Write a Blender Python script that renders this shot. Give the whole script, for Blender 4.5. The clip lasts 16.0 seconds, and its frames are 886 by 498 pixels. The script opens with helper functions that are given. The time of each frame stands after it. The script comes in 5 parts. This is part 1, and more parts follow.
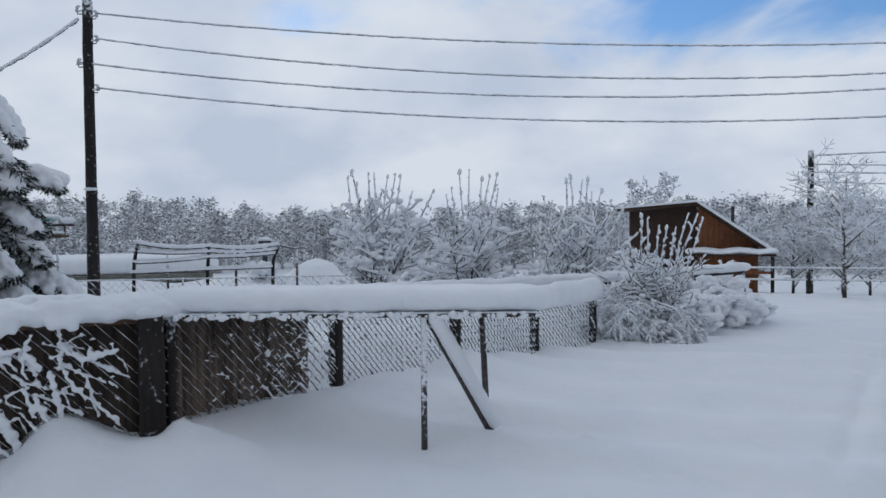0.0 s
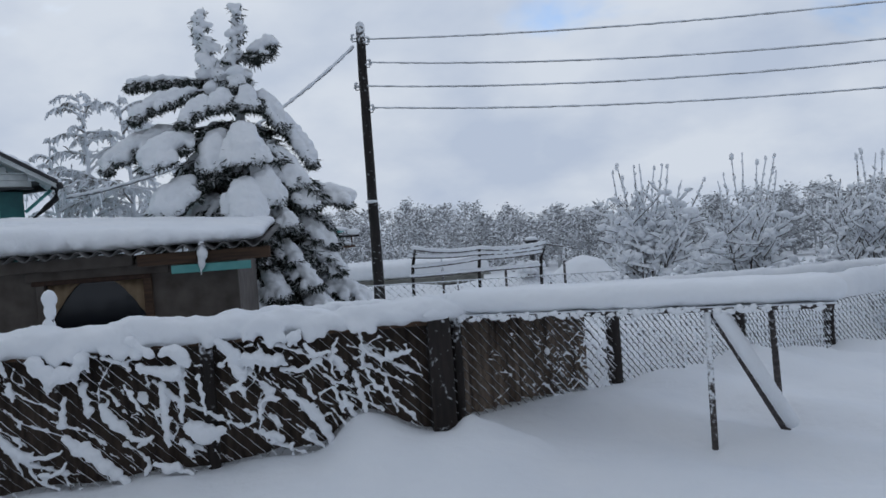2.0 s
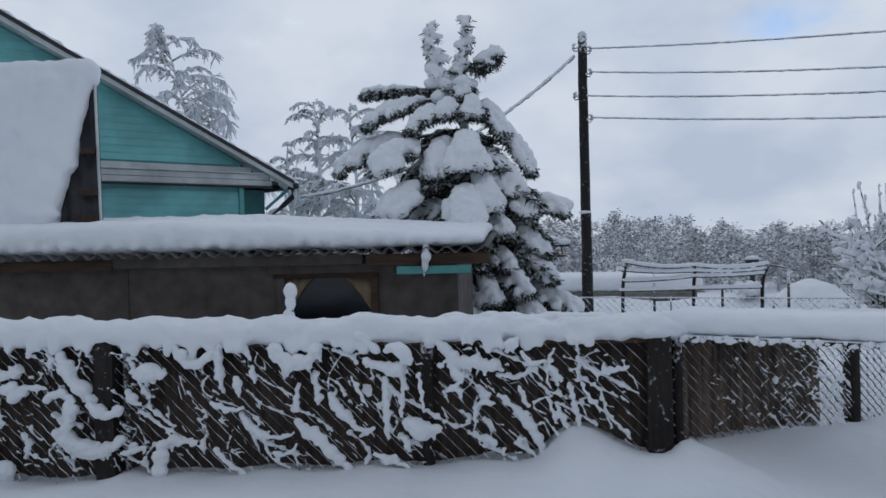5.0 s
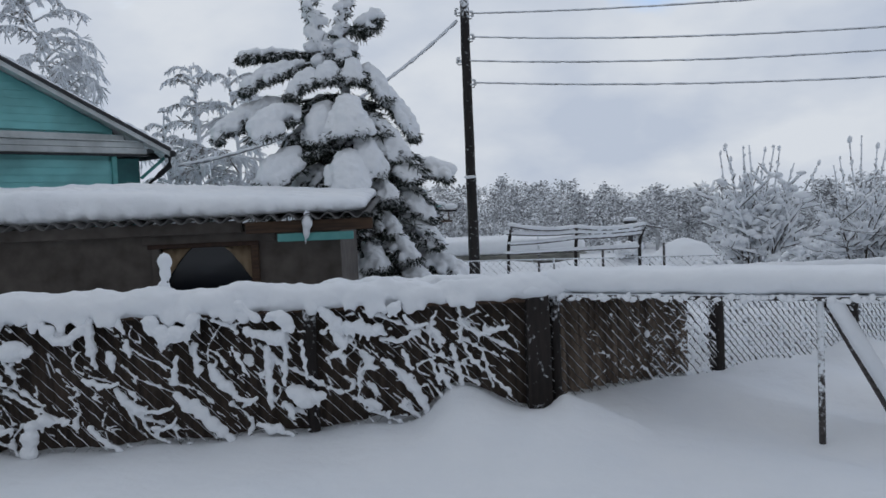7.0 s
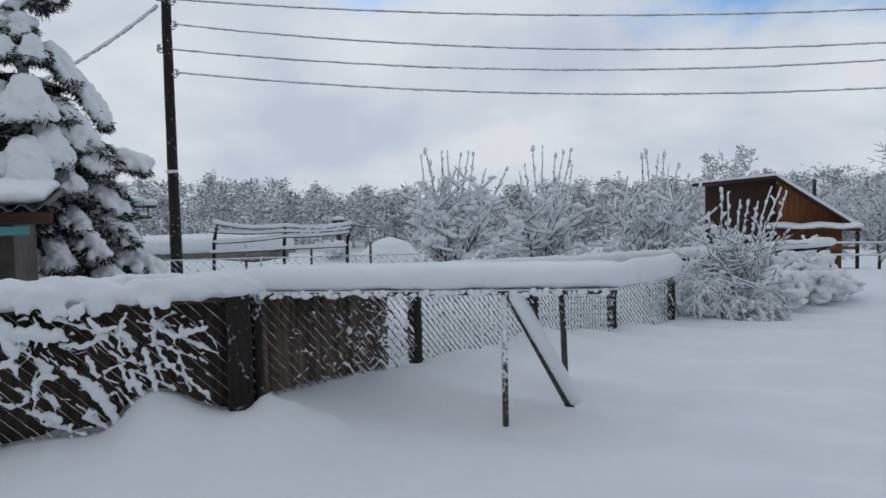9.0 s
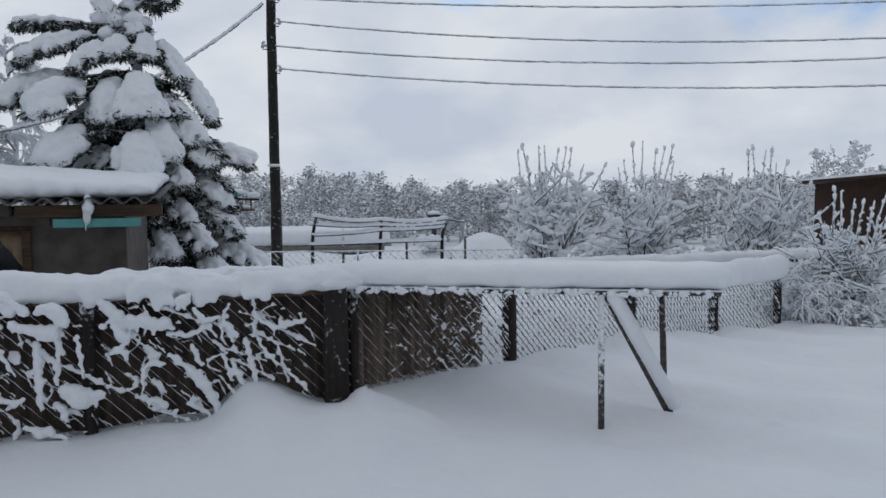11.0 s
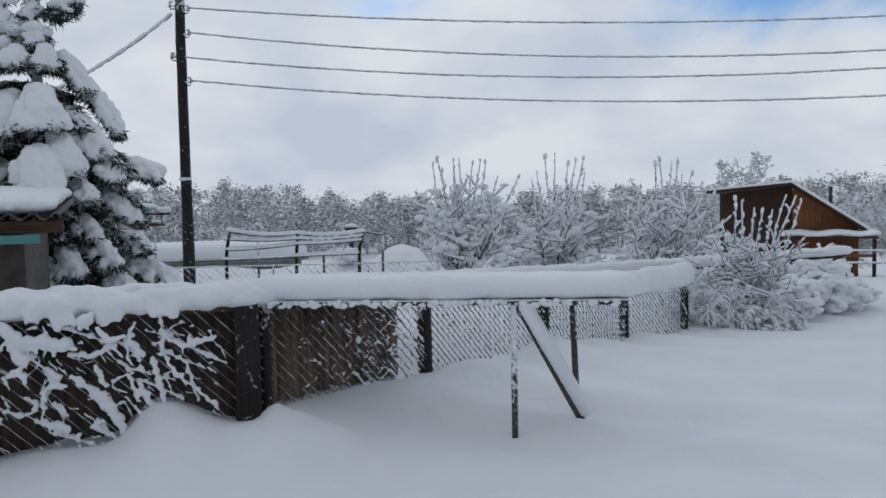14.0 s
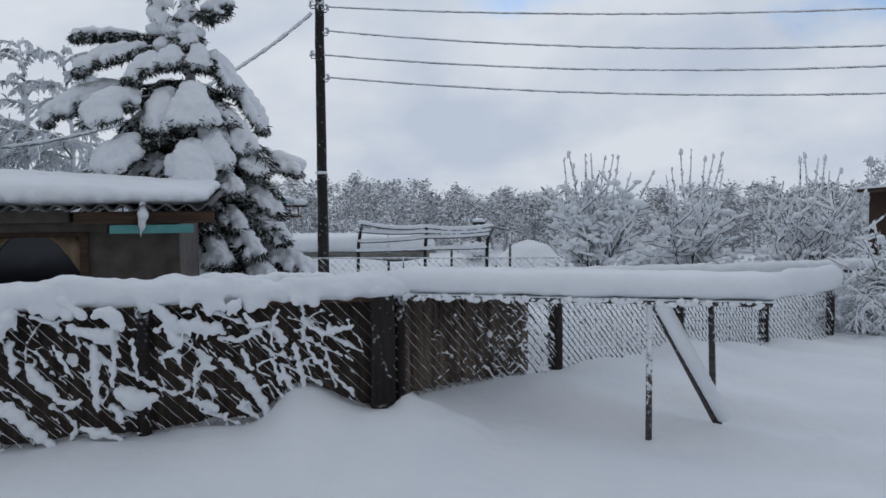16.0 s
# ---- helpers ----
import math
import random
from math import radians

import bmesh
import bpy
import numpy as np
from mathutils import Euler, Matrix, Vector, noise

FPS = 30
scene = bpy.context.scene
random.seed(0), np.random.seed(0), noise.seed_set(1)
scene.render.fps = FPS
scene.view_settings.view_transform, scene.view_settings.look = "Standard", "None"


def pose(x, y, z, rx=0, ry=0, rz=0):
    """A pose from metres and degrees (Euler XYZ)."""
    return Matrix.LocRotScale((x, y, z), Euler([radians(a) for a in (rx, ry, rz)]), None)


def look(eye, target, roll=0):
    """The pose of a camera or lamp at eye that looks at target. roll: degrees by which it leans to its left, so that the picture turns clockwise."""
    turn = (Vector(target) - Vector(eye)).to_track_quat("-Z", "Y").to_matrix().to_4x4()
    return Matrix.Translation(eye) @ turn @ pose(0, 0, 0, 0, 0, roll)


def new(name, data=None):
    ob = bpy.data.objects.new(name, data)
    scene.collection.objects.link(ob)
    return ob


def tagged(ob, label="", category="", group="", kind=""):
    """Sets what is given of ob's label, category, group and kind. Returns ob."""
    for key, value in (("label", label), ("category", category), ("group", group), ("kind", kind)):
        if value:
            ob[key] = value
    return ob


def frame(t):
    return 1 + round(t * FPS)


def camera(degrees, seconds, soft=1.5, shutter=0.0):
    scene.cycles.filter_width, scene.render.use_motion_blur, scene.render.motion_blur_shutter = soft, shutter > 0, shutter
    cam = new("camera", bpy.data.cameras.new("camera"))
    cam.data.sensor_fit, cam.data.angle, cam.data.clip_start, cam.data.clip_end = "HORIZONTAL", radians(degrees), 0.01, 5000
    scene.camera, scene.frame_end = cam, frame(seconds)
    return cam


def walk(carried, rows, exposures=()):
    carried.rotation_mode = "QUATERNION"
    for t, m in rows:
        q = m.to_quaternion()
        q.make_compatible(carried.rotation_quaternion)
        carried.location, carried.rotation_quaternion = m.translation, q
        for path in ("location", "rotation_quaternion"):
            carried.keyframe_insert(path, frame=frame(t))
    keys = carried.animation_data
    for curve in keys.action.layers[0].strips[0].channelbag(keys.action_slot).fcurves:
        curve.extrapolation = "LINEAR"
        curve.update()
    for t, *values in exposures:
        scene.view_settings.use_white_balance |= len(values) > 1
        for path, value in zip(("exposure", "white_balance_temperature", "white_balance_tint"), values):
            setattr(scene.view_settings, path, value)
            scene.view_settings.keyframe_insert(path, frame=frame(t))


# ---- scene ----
cam = camera(56.3, 16.0, 1.6)
PATH = [
    (0, (0.05, -0.326, 1.485), (0.035, 1.672, 1.406), -0.4),
    (0.5, (0.055, -0.324, 1.488), (-0.118, 1.665, 1.378), -3.4),
    (1, (0.035, -0.344, 1.501), (-0.295, 1.626, 1.418), -3.9),
    (1.5, (0.001, -0.345, 1.503), (-0.478, 1.596, 1.42), -3.6),
    (2, (-0.023, -0.366, 1.502), (-0.655, 1.53, 1.439), -4.1),
    (2.5, (-0.046, -0.38, 1.512), (-0.852, 1.449, 1.448), -4.4),
    (3, (-0.057, -0.43, 1.541), (-1.014, 1.326, 1.499), -3.1),
    (3.5, (-0.071, -0.456, 1.53), (-1.122, 1.245, 1.515), -1.1),
    (3.7, (-0.112, -0.436, 1.504), (-1.175, 1.259, 1.498), -1.0),
    (4.2, (-0.128, -0.426, 1.499), (-1.206, 1.258, 1.494), -1.1),
    (4.75, (-0.129, -0.422, 1.510), (-1.207, 1.263, 1.497), -1.2),
    (5.3, (-0.120, -0.422, 1.525), (-1.180, 1.274, 1.499), -1.5),
    (5.8, (-0.109, -0.425, 1.53), (-1.14, 1.288, 1.495), -1.8),
    (6, (-0.093, -0.433, 1.524), (-1.106, 1.291, 1.484), -2.2),
    (6.5, (-0.083, -0.417, 1.512), (-1.059, 1.327, 1.442), -2.6),
    (7, (-0.071, -0.382, 1.499), (-0.914, 1.428, 1.392), -2.4),
    (7.5, (-0.051, -0.359, 1.484), (-0.674, 1.537, 1.359), -1.2),
    (8, (-0.023, -0.349, 1.482), (-0.429, 1.605, 1.348), -1.2),
    (8.2, (-0.023, -0.351, 1.478), (-0.35, 1.618, 1.351), -0.8),
    (8.7, (-0.022, -0.341, 1.480), (-0.234, 1.643, 1.353), -0.8),
    (9.25, (-0.021, -0.317, 1.488), (-0.193, 1.672, 1.354), -1.3),
    (9.8, (-0.021, -0.293, 1.497), (-0.221, 1.692, 1.355), -1.8),
    (10.3, (-0.022, -0.286, 1.501), (-0.287, 1.691, 1.357), -1.6),
    (10.5, (-0.026, -0.293, 1.504), (-0.33, 1.679, 1.362), -1.1),
    (11, (-0.041, -0.292, 1.497), (-0.446, 1.662, 1.357), -0.6),
    (11.5, (-0.055, -0.309, 1.502), (-0.557, 1.622, 1.367), -0.6),
    (12, (-0.047, -0.304, 1.5), (-0.547, 1.628, 1.365), -0.9),
    (12.5, (-0.036, -0.299, 1.497), (-0.454, 1.651, 1.352), -0.8),
    (13, (-0.023, -0.301, 1.505), (-0.356, 1.666, 1.367), -1.1),
    (13.5, (-0.013, -0.298, 1.502), (-0.268, 1.682, 1.378), -1.0),
    (14, (0.006, -0.293, 1.502), (-0.208, 1.692, 1.388), -1.1),
    (14.5, (-0.006, -0.311, 1.504), (-0.25, 1.671, 1.398), -0.7),
    (15, (-0.018, -0.325, 1.511), (-0.338, 1.646, 1.4), -0.6),
    (15.5, (-0.039, -0.326, 1.509), (-0.455, 1.627, 1.395), -0.5),
    (16, (-0.055, -0.319, 1.505), (-0.563, 1.611, 1.383), -0.4),
]
walk(cam, [(t, look(eye, target, roll)) for t, eye, target, roll in PATH],
     exposures=[(0, 0.03, 6280, 10), (3.5, -0.05, 6190, 10), (5.8, -0.05, 6200, 10), (7.2, 0.02, 6500, 10), (11, 0.05, 6560, 10), (14, 0.05, 6560, 10), (16, 0.03, 6440, 10)])

# ---- world and light ----
SUN_AZ = 52.0     # degrees to the left of +y
SUN_EL = 14.0


def sun_way():
    a, e = radians(SUN_AZ), radians(SUN_EL)
    return Vector((-math.sin(a) * math.cos(e), math.cos(a) * math.cos(e), math.sin(e)))


def make_world():
    w = bpy.data.worlds.new("winter_sky")
    scene.world = w
    w.use_nodes = True
    nt = w.node_tree
    nt.nodes.clear()
    N, L = nt.nodes.new, nt.links.new
    out = N("ShaderNodeOutputWorld")
    bg = N("ShaderNodeBackground")
    sky = N("ShaderNodeTexSky")
    sky.sky_type = "NISHITA"
    sky.sun_disc = False
    sky.sun_elevation = radians(SUN_EL + 12)
    sky.sun_rotation = radians(-SUN_AZ)
    tint = N("ShaderNodeMix")
    tint.data_type = "RGBA"
    tint.blend_type = "MULTIPLY"
    tint.inputs[0].default_value = 1.0
    tint.inputs[7].default_value = (0.07, 0.10, 0.14, 1)
    L(sky.outputs[0], tint.inputs[6])
    geo = N("ShaderNodeTexCoord")
    sep = N("ShaderNodeSeparateXYZ")
    L(geo.outputs["Generated"], sep.inputs[0])
    # clouds lie on a sheet: they shrink towards the horizon
    zz = N("ShaderNodeMath"); zz.operation = "ADD"; zz.inputs[1].default_value = 0.5
    L(sep.outputs[2], zz.inputs[0])
    div = N("ShaderNodeVectorMath"); div.operation = "DIVIDE"
    comb = N("ShaderNodeCombineXYZ")
    for i in range(3):
        L(zz.outputs[0], comb.inputs[i])
    L(geo.outputs["Generated"], div.inputs[0])
    L(comb.outputs[0], div.inputs[1])
    n1 = N("ShaderNodeTexNoise"); n1.inputs["Scale"].default_value = 2.4; n1.inputs["Detail"].default_value = 5
    n1.inputs["Roughness"].default_value = 0.55; n1.inputs["Distortion"].default_value = 0.4
    L(div.outputs[0], n1.inputs["Vector"])
    # more open sky towards the right
    dot = N("ShaderNodeVectorMath"); dot.operation = "DOT_PRODUCT"
    dot.inputs[1].default_value = Vector((0.36, 0.86, 0.34)).normalized()
    L(geo.outputs["Generated"], dot.inputs[0])
    gap = N("ShaderNodeMapRange"); gap.inputs[1].default_value = 0.945; gap.inputs[2].default_value = 0.998
    gap.inputs[3].default_value = 0.0; gap.inputs[4].default_value = 0.40
    L(dot.outputs["Value"], gap.inputs[0])
    low = N("ShaderNodeMapRange"); low.inputs[1].default_value = 0.02; low.inputs[2].default_value = 0.22
    low.inputs[3].default_value = 0.30; low.inputs[4].default_value = 0.0
    L(sep.outputs[2], low.inputs[0])
    thick = N("ShaderNodeMath"); thick.operation = "ADD"
    sub = N("ShaderNodeMath"); sub.operation = "SUBTRACT"
    L(n1.outputs["Fac"], sub.inputs[0]); L(gap.outputs[0], sub.inputs[1])
    cover = N("ShaderNodeMapRange"); cover.interpolation_type = "SMOOTHSTEP"
    cover.inputs[1].default_value = 0.20; cover.inputs[2].default_value = 0.44
    L(sub.outputs[0], thick.inputs[0]); L(low.outputs[0], thick.inputs[1]); L(thick.outputs[0], cover.inputs[0])
    n2 = N("ShaderNodeTexNoise"); n2.inputs["Scale"].default_value = 2.7; n2.inputs["Detail"].default_value = 6
    L(div.outputs[0], n2.inputs["Vector"])
    ramp = N("ShaderNodeValToRGB")
    ramp.color_ramp.elements[0].position = 0.36; ramp.color_ramp.elements[0].color = (0.475, 0.535, 0.64, 1)
    ramp.color_ramp.elements[1].position = 0.60; ramp.color_ramp.elements[1].color = (0.655, 0.695, 0.75, 1)
    L(n2.outputs["Fac"], ramp.inputs[0])
    # the overcast dims overhead
    hi = N("ShaderNodeMapRange"); hi.inputs[1].default_value = 0.0; hi.inputs[2].default_value = 0.85
    hi.inputs[3].default_value = 1.0; hi.inputs[4].default_value = 1.08
    L(sep.outputs[2], hi.inputs[0])
    dim = N("ShaderNodeVectorMath"); dim.operation = "SCALE"
    L(ramp.outputs[0], dim.inputs[0]); L(hi.outputs[0], dim.inputs["Scale"])
    # brighter on the side of the veiled sun
    side = N("ShaderNodeVectorMath"); side.operation = "DOT_PRODUCT"
    side.inputs[1].default_value = (-math.sin(radians(SUN_AZ - 20)), math.cos(radians(SUN_AZ - 20)), 0.0)
    L(geo.outputs["Generated"], side.inputs[0])
    glow = N("ShaderNodeMapRange"); glow.inputs[1].default_value = -1.0; glow.inputs[2].default_value = 0.5
    glow.inputs[3].default_value = 0.45; glow.inputs[4].default_value = 1.0
    L(side.outputs["Value"], glow.inputs[0])
    dim2 = N("ShaderNodeVectorMath"); dim2.operation = "SCALE"
    L(dim.outputs[0], dim2.inputs[0]); L(glow.outputs[0], dim2.inputs["Scale"])
    dim = dim2
    mix = N("ShaderNodeMix"); mix.data_type = "RGBA"
    L(cover.outputs[0], mix.inputs[0]); L(tint.outputs[2], mix.inputs[6]); L(dim.outputs[0], mix.inputs[7])
    L(mix.outputs[2], bg.inputs[0])
    bg.inputs[1].default_value = SKY
    L(bg.outputs[0], out.inputs[0])


SKY = 1.0
make_world()
sun_data = bpy.data.lights.new("sun", "SUN")
sun_data.energy, sun_data.angle, sun_data.color = 0.16, radians(25), (1.0, 0.93, 0.84)
sun = new("sun", sun_data)
sun.matrix_world = look(sun_way() * 50, (0, 0, 0))
scene.view_settings.exposure = 0.0


# ---- materials ----
def material(name, rough=0.8, metal=0.0):
    m = bpy.data.materials.new(name)
    m.use_nodes = True
    b = m.node_tree.nodes["Principled BSDF"]
    b.inputs["Roughness"].default_value, b.inputs["Metallic"].default_value = rough, metal
    return m, m.node_tree, b


def noise_ramp(nt, scale, stops, detail=4.0, stretch=None, source="Object"):
    N, L = nt.nodes.new, nt.links.new
    co = N("ShaderNodeTexCoord")
    v = co.outputs[source]
    if stretch:
        mp = N("ShaderNodeMapping")
        mp.inputs["Scale"].default_value = stretch
        L(v, mp.inputs[0])
        v = mp.outputs[0]
    n = N("ShaderNodeTexNoise")
    n.inputs["Scale"].default_value, n.inputs["Detail"].default_value = scale, detail
    L(v, n.inputs["Vector"])
    r = N("ShaderNodeValToRGB")
    e = r.color_ramp.elements
    e[0].position, e[0].color = stops[0][0], (*stops[0][1], 1)
    e[1].position, e[1].color = stops[-1][0], (*stops[-1][1], 1)
    for p, c in stops[1:-1]:
        k = e.new(p)
        k.color = (*c, 1)
    L(n.outputs["Fac"], r.inputs[0])
    return n, r


def bump(nt, b, fac, strength, distance, before=None):
    k = nt.nodes.new("ShaderNodeBump")
    k.inputs["Strength"].default_value, k.inputs["Distance"].default_value = strength, distance
    nt.links.new(fac, k.inputs["Height"])
    if before is not None:
        nt.links.new(before.outputs[0], k.inputs["Normal"])
    nt.links.new(k.outputs[0], b.inputs["Normal"])
    return k


def snow_material(name="snow", fine=0.25, shade=1.0):
    m, nt, b = material(name, 0.75)
    n, r = noise_ramp(nt, 1.3, [(0.3, (0.84 * shade, 0.87 * shade, 0.91 * shade)), (0.7, (0.91 * shade, 0.925 * shade, 0.945 * shade))])
    nt.links.new(r.outputs[0], b.inputs["Base Color"])
    n2, _ = noise_ramp(nt, 7, [(0, (0, 0, 0)), (1, (1, 1, 1))], 8)
    k = bump(nt, b, n2.outputs["Fac"], 0.45, 0.05)
    n3, _ = noise_ramp(nt, 70, [(0, (0, 0, 0)), (1, (1, 1, 1))], 3)
    bump(nt, b, n3.outputs["Fac"], fine, 0.006, k)
    return m


def snow_on_top(name, under, amount=0.35, scale=14.0, rough=0.85, soft=0.25, stretch=None, grain=30.0):
    """A surface of two shades with snow sticking to what faces up, ragged by noise."""
    m, nt, b = material(name, rough)
    N, L = nt.nodes.new, nt.links.new
    n, r = noise_ramp(nt, grain, [(0.3, under[0]), (0.7, under[1])], 5, stretch)
    g = N("ShaderNodeNewGeometry")
    s = N("ShaderNodeSeparateXYZ")
    L(g.outputs["Normal"], s.inputs[0])
    n2, _ = noise_ramp(nt, scale, [(0, (0, 0, 0)), (1, (1, 1, 1))], 4)
    mul = N("ShaderNodeMath"); mul.operation = "MULTIPLY_ADD"
    mul.inputs[1].default_value = 2.2
    L(n2.outputs["Fac"], mul.inputs[0]); L(s.outputs[2], mul.inputs[2])
    mr = N("ShaderNodeMapRange"); mr.interpolation_type = "SMOOTHSTEP"
    c = 1.1 + 1.0 - 2.0 * amount
    mr.inputs[1].default_value, mr.inputs[2].default_value = c - soft, c + soft
    L(mul.outputs[0], mr.inputs[0])
    mx = N("ShaderNodeMix"); mx.data_type = "RGBA"
    L(mr.outputs[0], mx.inputs[0]); L(r.outputs[0], mx.inputs[6])
    mx.inputs[7].default_value = (0.84, 0.87, 0.91, 1)
    L(mx.outputs[2], b.inputs["Base Color"])
    bump(nt, b, n.outputs["Fac"], 0.5, 0.01)
    return m


def plain(name, a, c, scale=12.0, rough=0.8, metal=0.0, stretch=None, depth=0.004, detail=5.0, strength=0.5):
    m, nt, b = material(name, rough, metal)
    n, r = noise_ramp(nt, scale, [(0.3, a), (0.7, c)], detail, stretch)
    big, r2 = noise_ramp(nt, 1.7, [(0.35, (0.72, 0.72, 0.72)), (0.65, (1, 1, 1))], 3)
    mx = nt.nodes.new("ShaderNodeMix"); mx.data_type = "RGBA"; mx.blend_type = "MULTIPLY"
    mx.inputs[0].default_value = 1.0
    nt.links.new(r.outputs[0], mx.inputs[6]); nt.links.new(r2.outputs[0], mx.inputs[7])
    nt.links.new(mx.outputs[2], b.inputs["Base Color"])
    bump(nt, b, n.outputs["Fac"], strength, depth)
    return m


SNOW = snow_material()
GROUND = snow_material("snow_ground", 0.3, 0.96)
TWIG = snow_on_top("frosted_twig", ((0.08, 0.07, 0.065), (0.17, 0.15, 0.14)), 0.84, 18)
TWIG_DARK = snow_on_top("bark_with_snow", ((0.03, 0.024, 0.02), (0.075, 0.06, 0.05)), 0.45, 16)
HOAR = snow_on_top("hoar_frost_twig", ((0.16, 0.14, 0.12), (0.26, 0.24, 0.22)), 0.80, 6)
NEEDLE = snow_on_top("spruce_needles", ((0.012, 0.018, 0.014), (0.032, 0.042, 0.031)), 0.21, 22)
# frosted twigs; the pale grey beneath also has distance haze mixed in
WOODS = snow_on_top("frosted_hazed_woods", ((0.20, 0.205, 0.21), (0.31, 0.31, 0.315)), 0.44, 2.2, soft=0.95, grain=3.0)
POST = snow_on_top("tarred_post_wood", ((0.008, 0.006, 0.0055), (0.026, 0.019, 0.016)), 0.25, 26, stretch=(1, 1, 0.15))
POLE = snow_on_top("weathered_pole_wood", ((0.008, 0.007, 0.007), (0.026, 0.021, 0.019)), 0.25, 20, stretch=(1, 1, 0.1))
PIPE = snow_on_top("rusty_pipe_with_snow", ((0.03, 0.026, 0.025), (0.10, 0.085, 0.08)), 0.37, 30)
OLD_SLATE = plain("brown_stained_sheet", (0.085, 0.063, 0.049), (0.33, 0.255, 0.195), 10, 0.9, stretch=(2.2, 2.2, 0.16), detail=3.0)
BARE_WIRE = plain("dull_bare_wire", (0.03, 0.028, 0.027), (0.07, 0.065, 0.06), 20, 0.6, 0.4)
LINING = plain("dark_roofing_sheet", (0.036, 0.026, 0.021), (0.100, 0.073, 0.056), 9, 0.9, stretch=(3, 3, 0.4))
PLASTER = plain("grey_weathered_board", (0.105, 0.090, 0.079), (0.185, 0.161, 0.144), 7, 0.9)
BROWN = plain("old_brown_board", (0.055, 0.034, 0.024), (0.13, 0.075, 0.045), 14, 0.85, stretch=(0.3, 3, 3))
TURQ = plain("turquoise_siding", (0.21, 0.59, 0.59), (0.25, 0.65, 0.65), 5, 0.5, stretch=(0.4, 1, 3))
TURQ_BOARD = plain("turquoise_painted_board", (0.11, 0.40, 0.39), (0.17, 0.50, 0.48), 12, 0.6)
WHITE = plain("white_trim_paint", (0.62, 0.66, 0.66), (0.76, 0.79, 0.79), 10, 0.55)
SLATE = plain("grey_corrugated_slate", (0.10, 0.10, 0.10), (0.20, 0.195, 0.19), 16, 0.9)
METAL = plain("dark_roof_metal", (0.025, 0.025, 0.028), (0.05, 0.05, 0.055), 9, 0.5, 0.3)
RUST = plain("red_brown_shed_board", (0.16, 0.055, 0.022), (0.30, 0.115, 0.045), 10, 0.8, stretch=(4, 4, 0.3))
# dark brown parts; on the far shed's side wall it also holds shade
RUST_DARK = plain("dark_and_shaded_brown_board", (0.035, 0.018, 0.012), (0.075, 0.038, 0.025), 10, 0.8, stretch=(4, 4, 0.3))
WIRE_SNOW = snow_on_top("snowy_wire", ((0.07, 0.066, 0.064), (0.16, 0.15, 0.145)), 0.50, 22)
MESH_SNOW = snow_on_top("snow_packed_wire", ((0.13, 0.13, 0.135), (0.24, 0.24, 0.25)), 0.74, 22)
CABLE = snow_on_top("snowy_cable", ((0.14, 0.145, 0.155), (0.22, 0.225, 0.235)), 0.68, 12)
CURTAIN = plain("pale_tan_curtain", (0.36, 0.26, 0.16), (0.46, 0.34, 0.22), 20, 0.9)
CERAMIC = plain("insulator_ceramic", (0.55, 0.57, 0.58), (0.66, 0.68, 0.69), 10, 0.35)
m_, nt_, b_ = material("dark_window_glass", 0.08)
b_.inputs["Base Color"].default_value = (0.012, 0.014, 0.018, 1)
GLASS = m_


# ---- mesh tools ----
def mesh_object(name, V, F, mat, parent=None, label="", smooth=False):
    me = bpy.data.meshes.new(name)
    me.from_pydata([tuple(v) for v in V], [], F)
    me.materials.append(mat)
    if smooth:
        me.shade_smooth()
    ob = new(name, me)
    if parent is not None:
        ob.parent = parent
    if label:
        tagged(ob, label)
    return ob


def part(name, bm, mat, parent=None, label="", smooth=False):
    me = bpy.data.meshes.new(name)
    bm.to_mesh(me)
    bm.free()
    me.materials.append(mat)
    if smooth:
        me.shade_smooth()
    ob = new(name, me)
    if parent is not None:
        ob.parent = parent
    if label:
        tagged(ob, label)
    return ob


def thing(name, label, category, group="", at=(0, 0, 0), turn=0.0, kind=""):
    ob = new(name)
    ob.matrix_world = pose(*at, 0, 0, turn)
    return tagged(ob, label, category, group, kind)


def box(bm, x0, x1, y0, y1, z0, z1, m=None, bev=0.0):
    vs = [bm.verts.new((x, y, z)) for z in (z0, z1) for y in (y0, y1) for x in (x0, x1)]
    fs = [bm.faces.new([vs[i] for i in q]) for q in ((0, 2, 3, 1), (4, 5, 7, 6), (0, 1, 5, 4), (2, 6, 7, 3), (0, 4, 6, 2), (1, 3, 7, 5))]
    if bev:
        es = {e for f in fs for e in f.edges}
        res = bmesh.ops.bevel(bm, geom=list(es), offset=bev, segments=1, affect="EDGES")
        vs = list({v for f in res["faces"] for v in f.verts} | {v for v in vs if v.is_valid})
    if m is not None:
        bmesh.ops.transform(bm, matrix=m, verts=[v for v in vs if v.is_valid])


def boxed(name, dims, mat, parent=None, label="", bev=0.004, m=None):
    bm = bmesh.new()
    box(bm, *dims, m, bev)
    return part(name, bm, mat, parent, label)


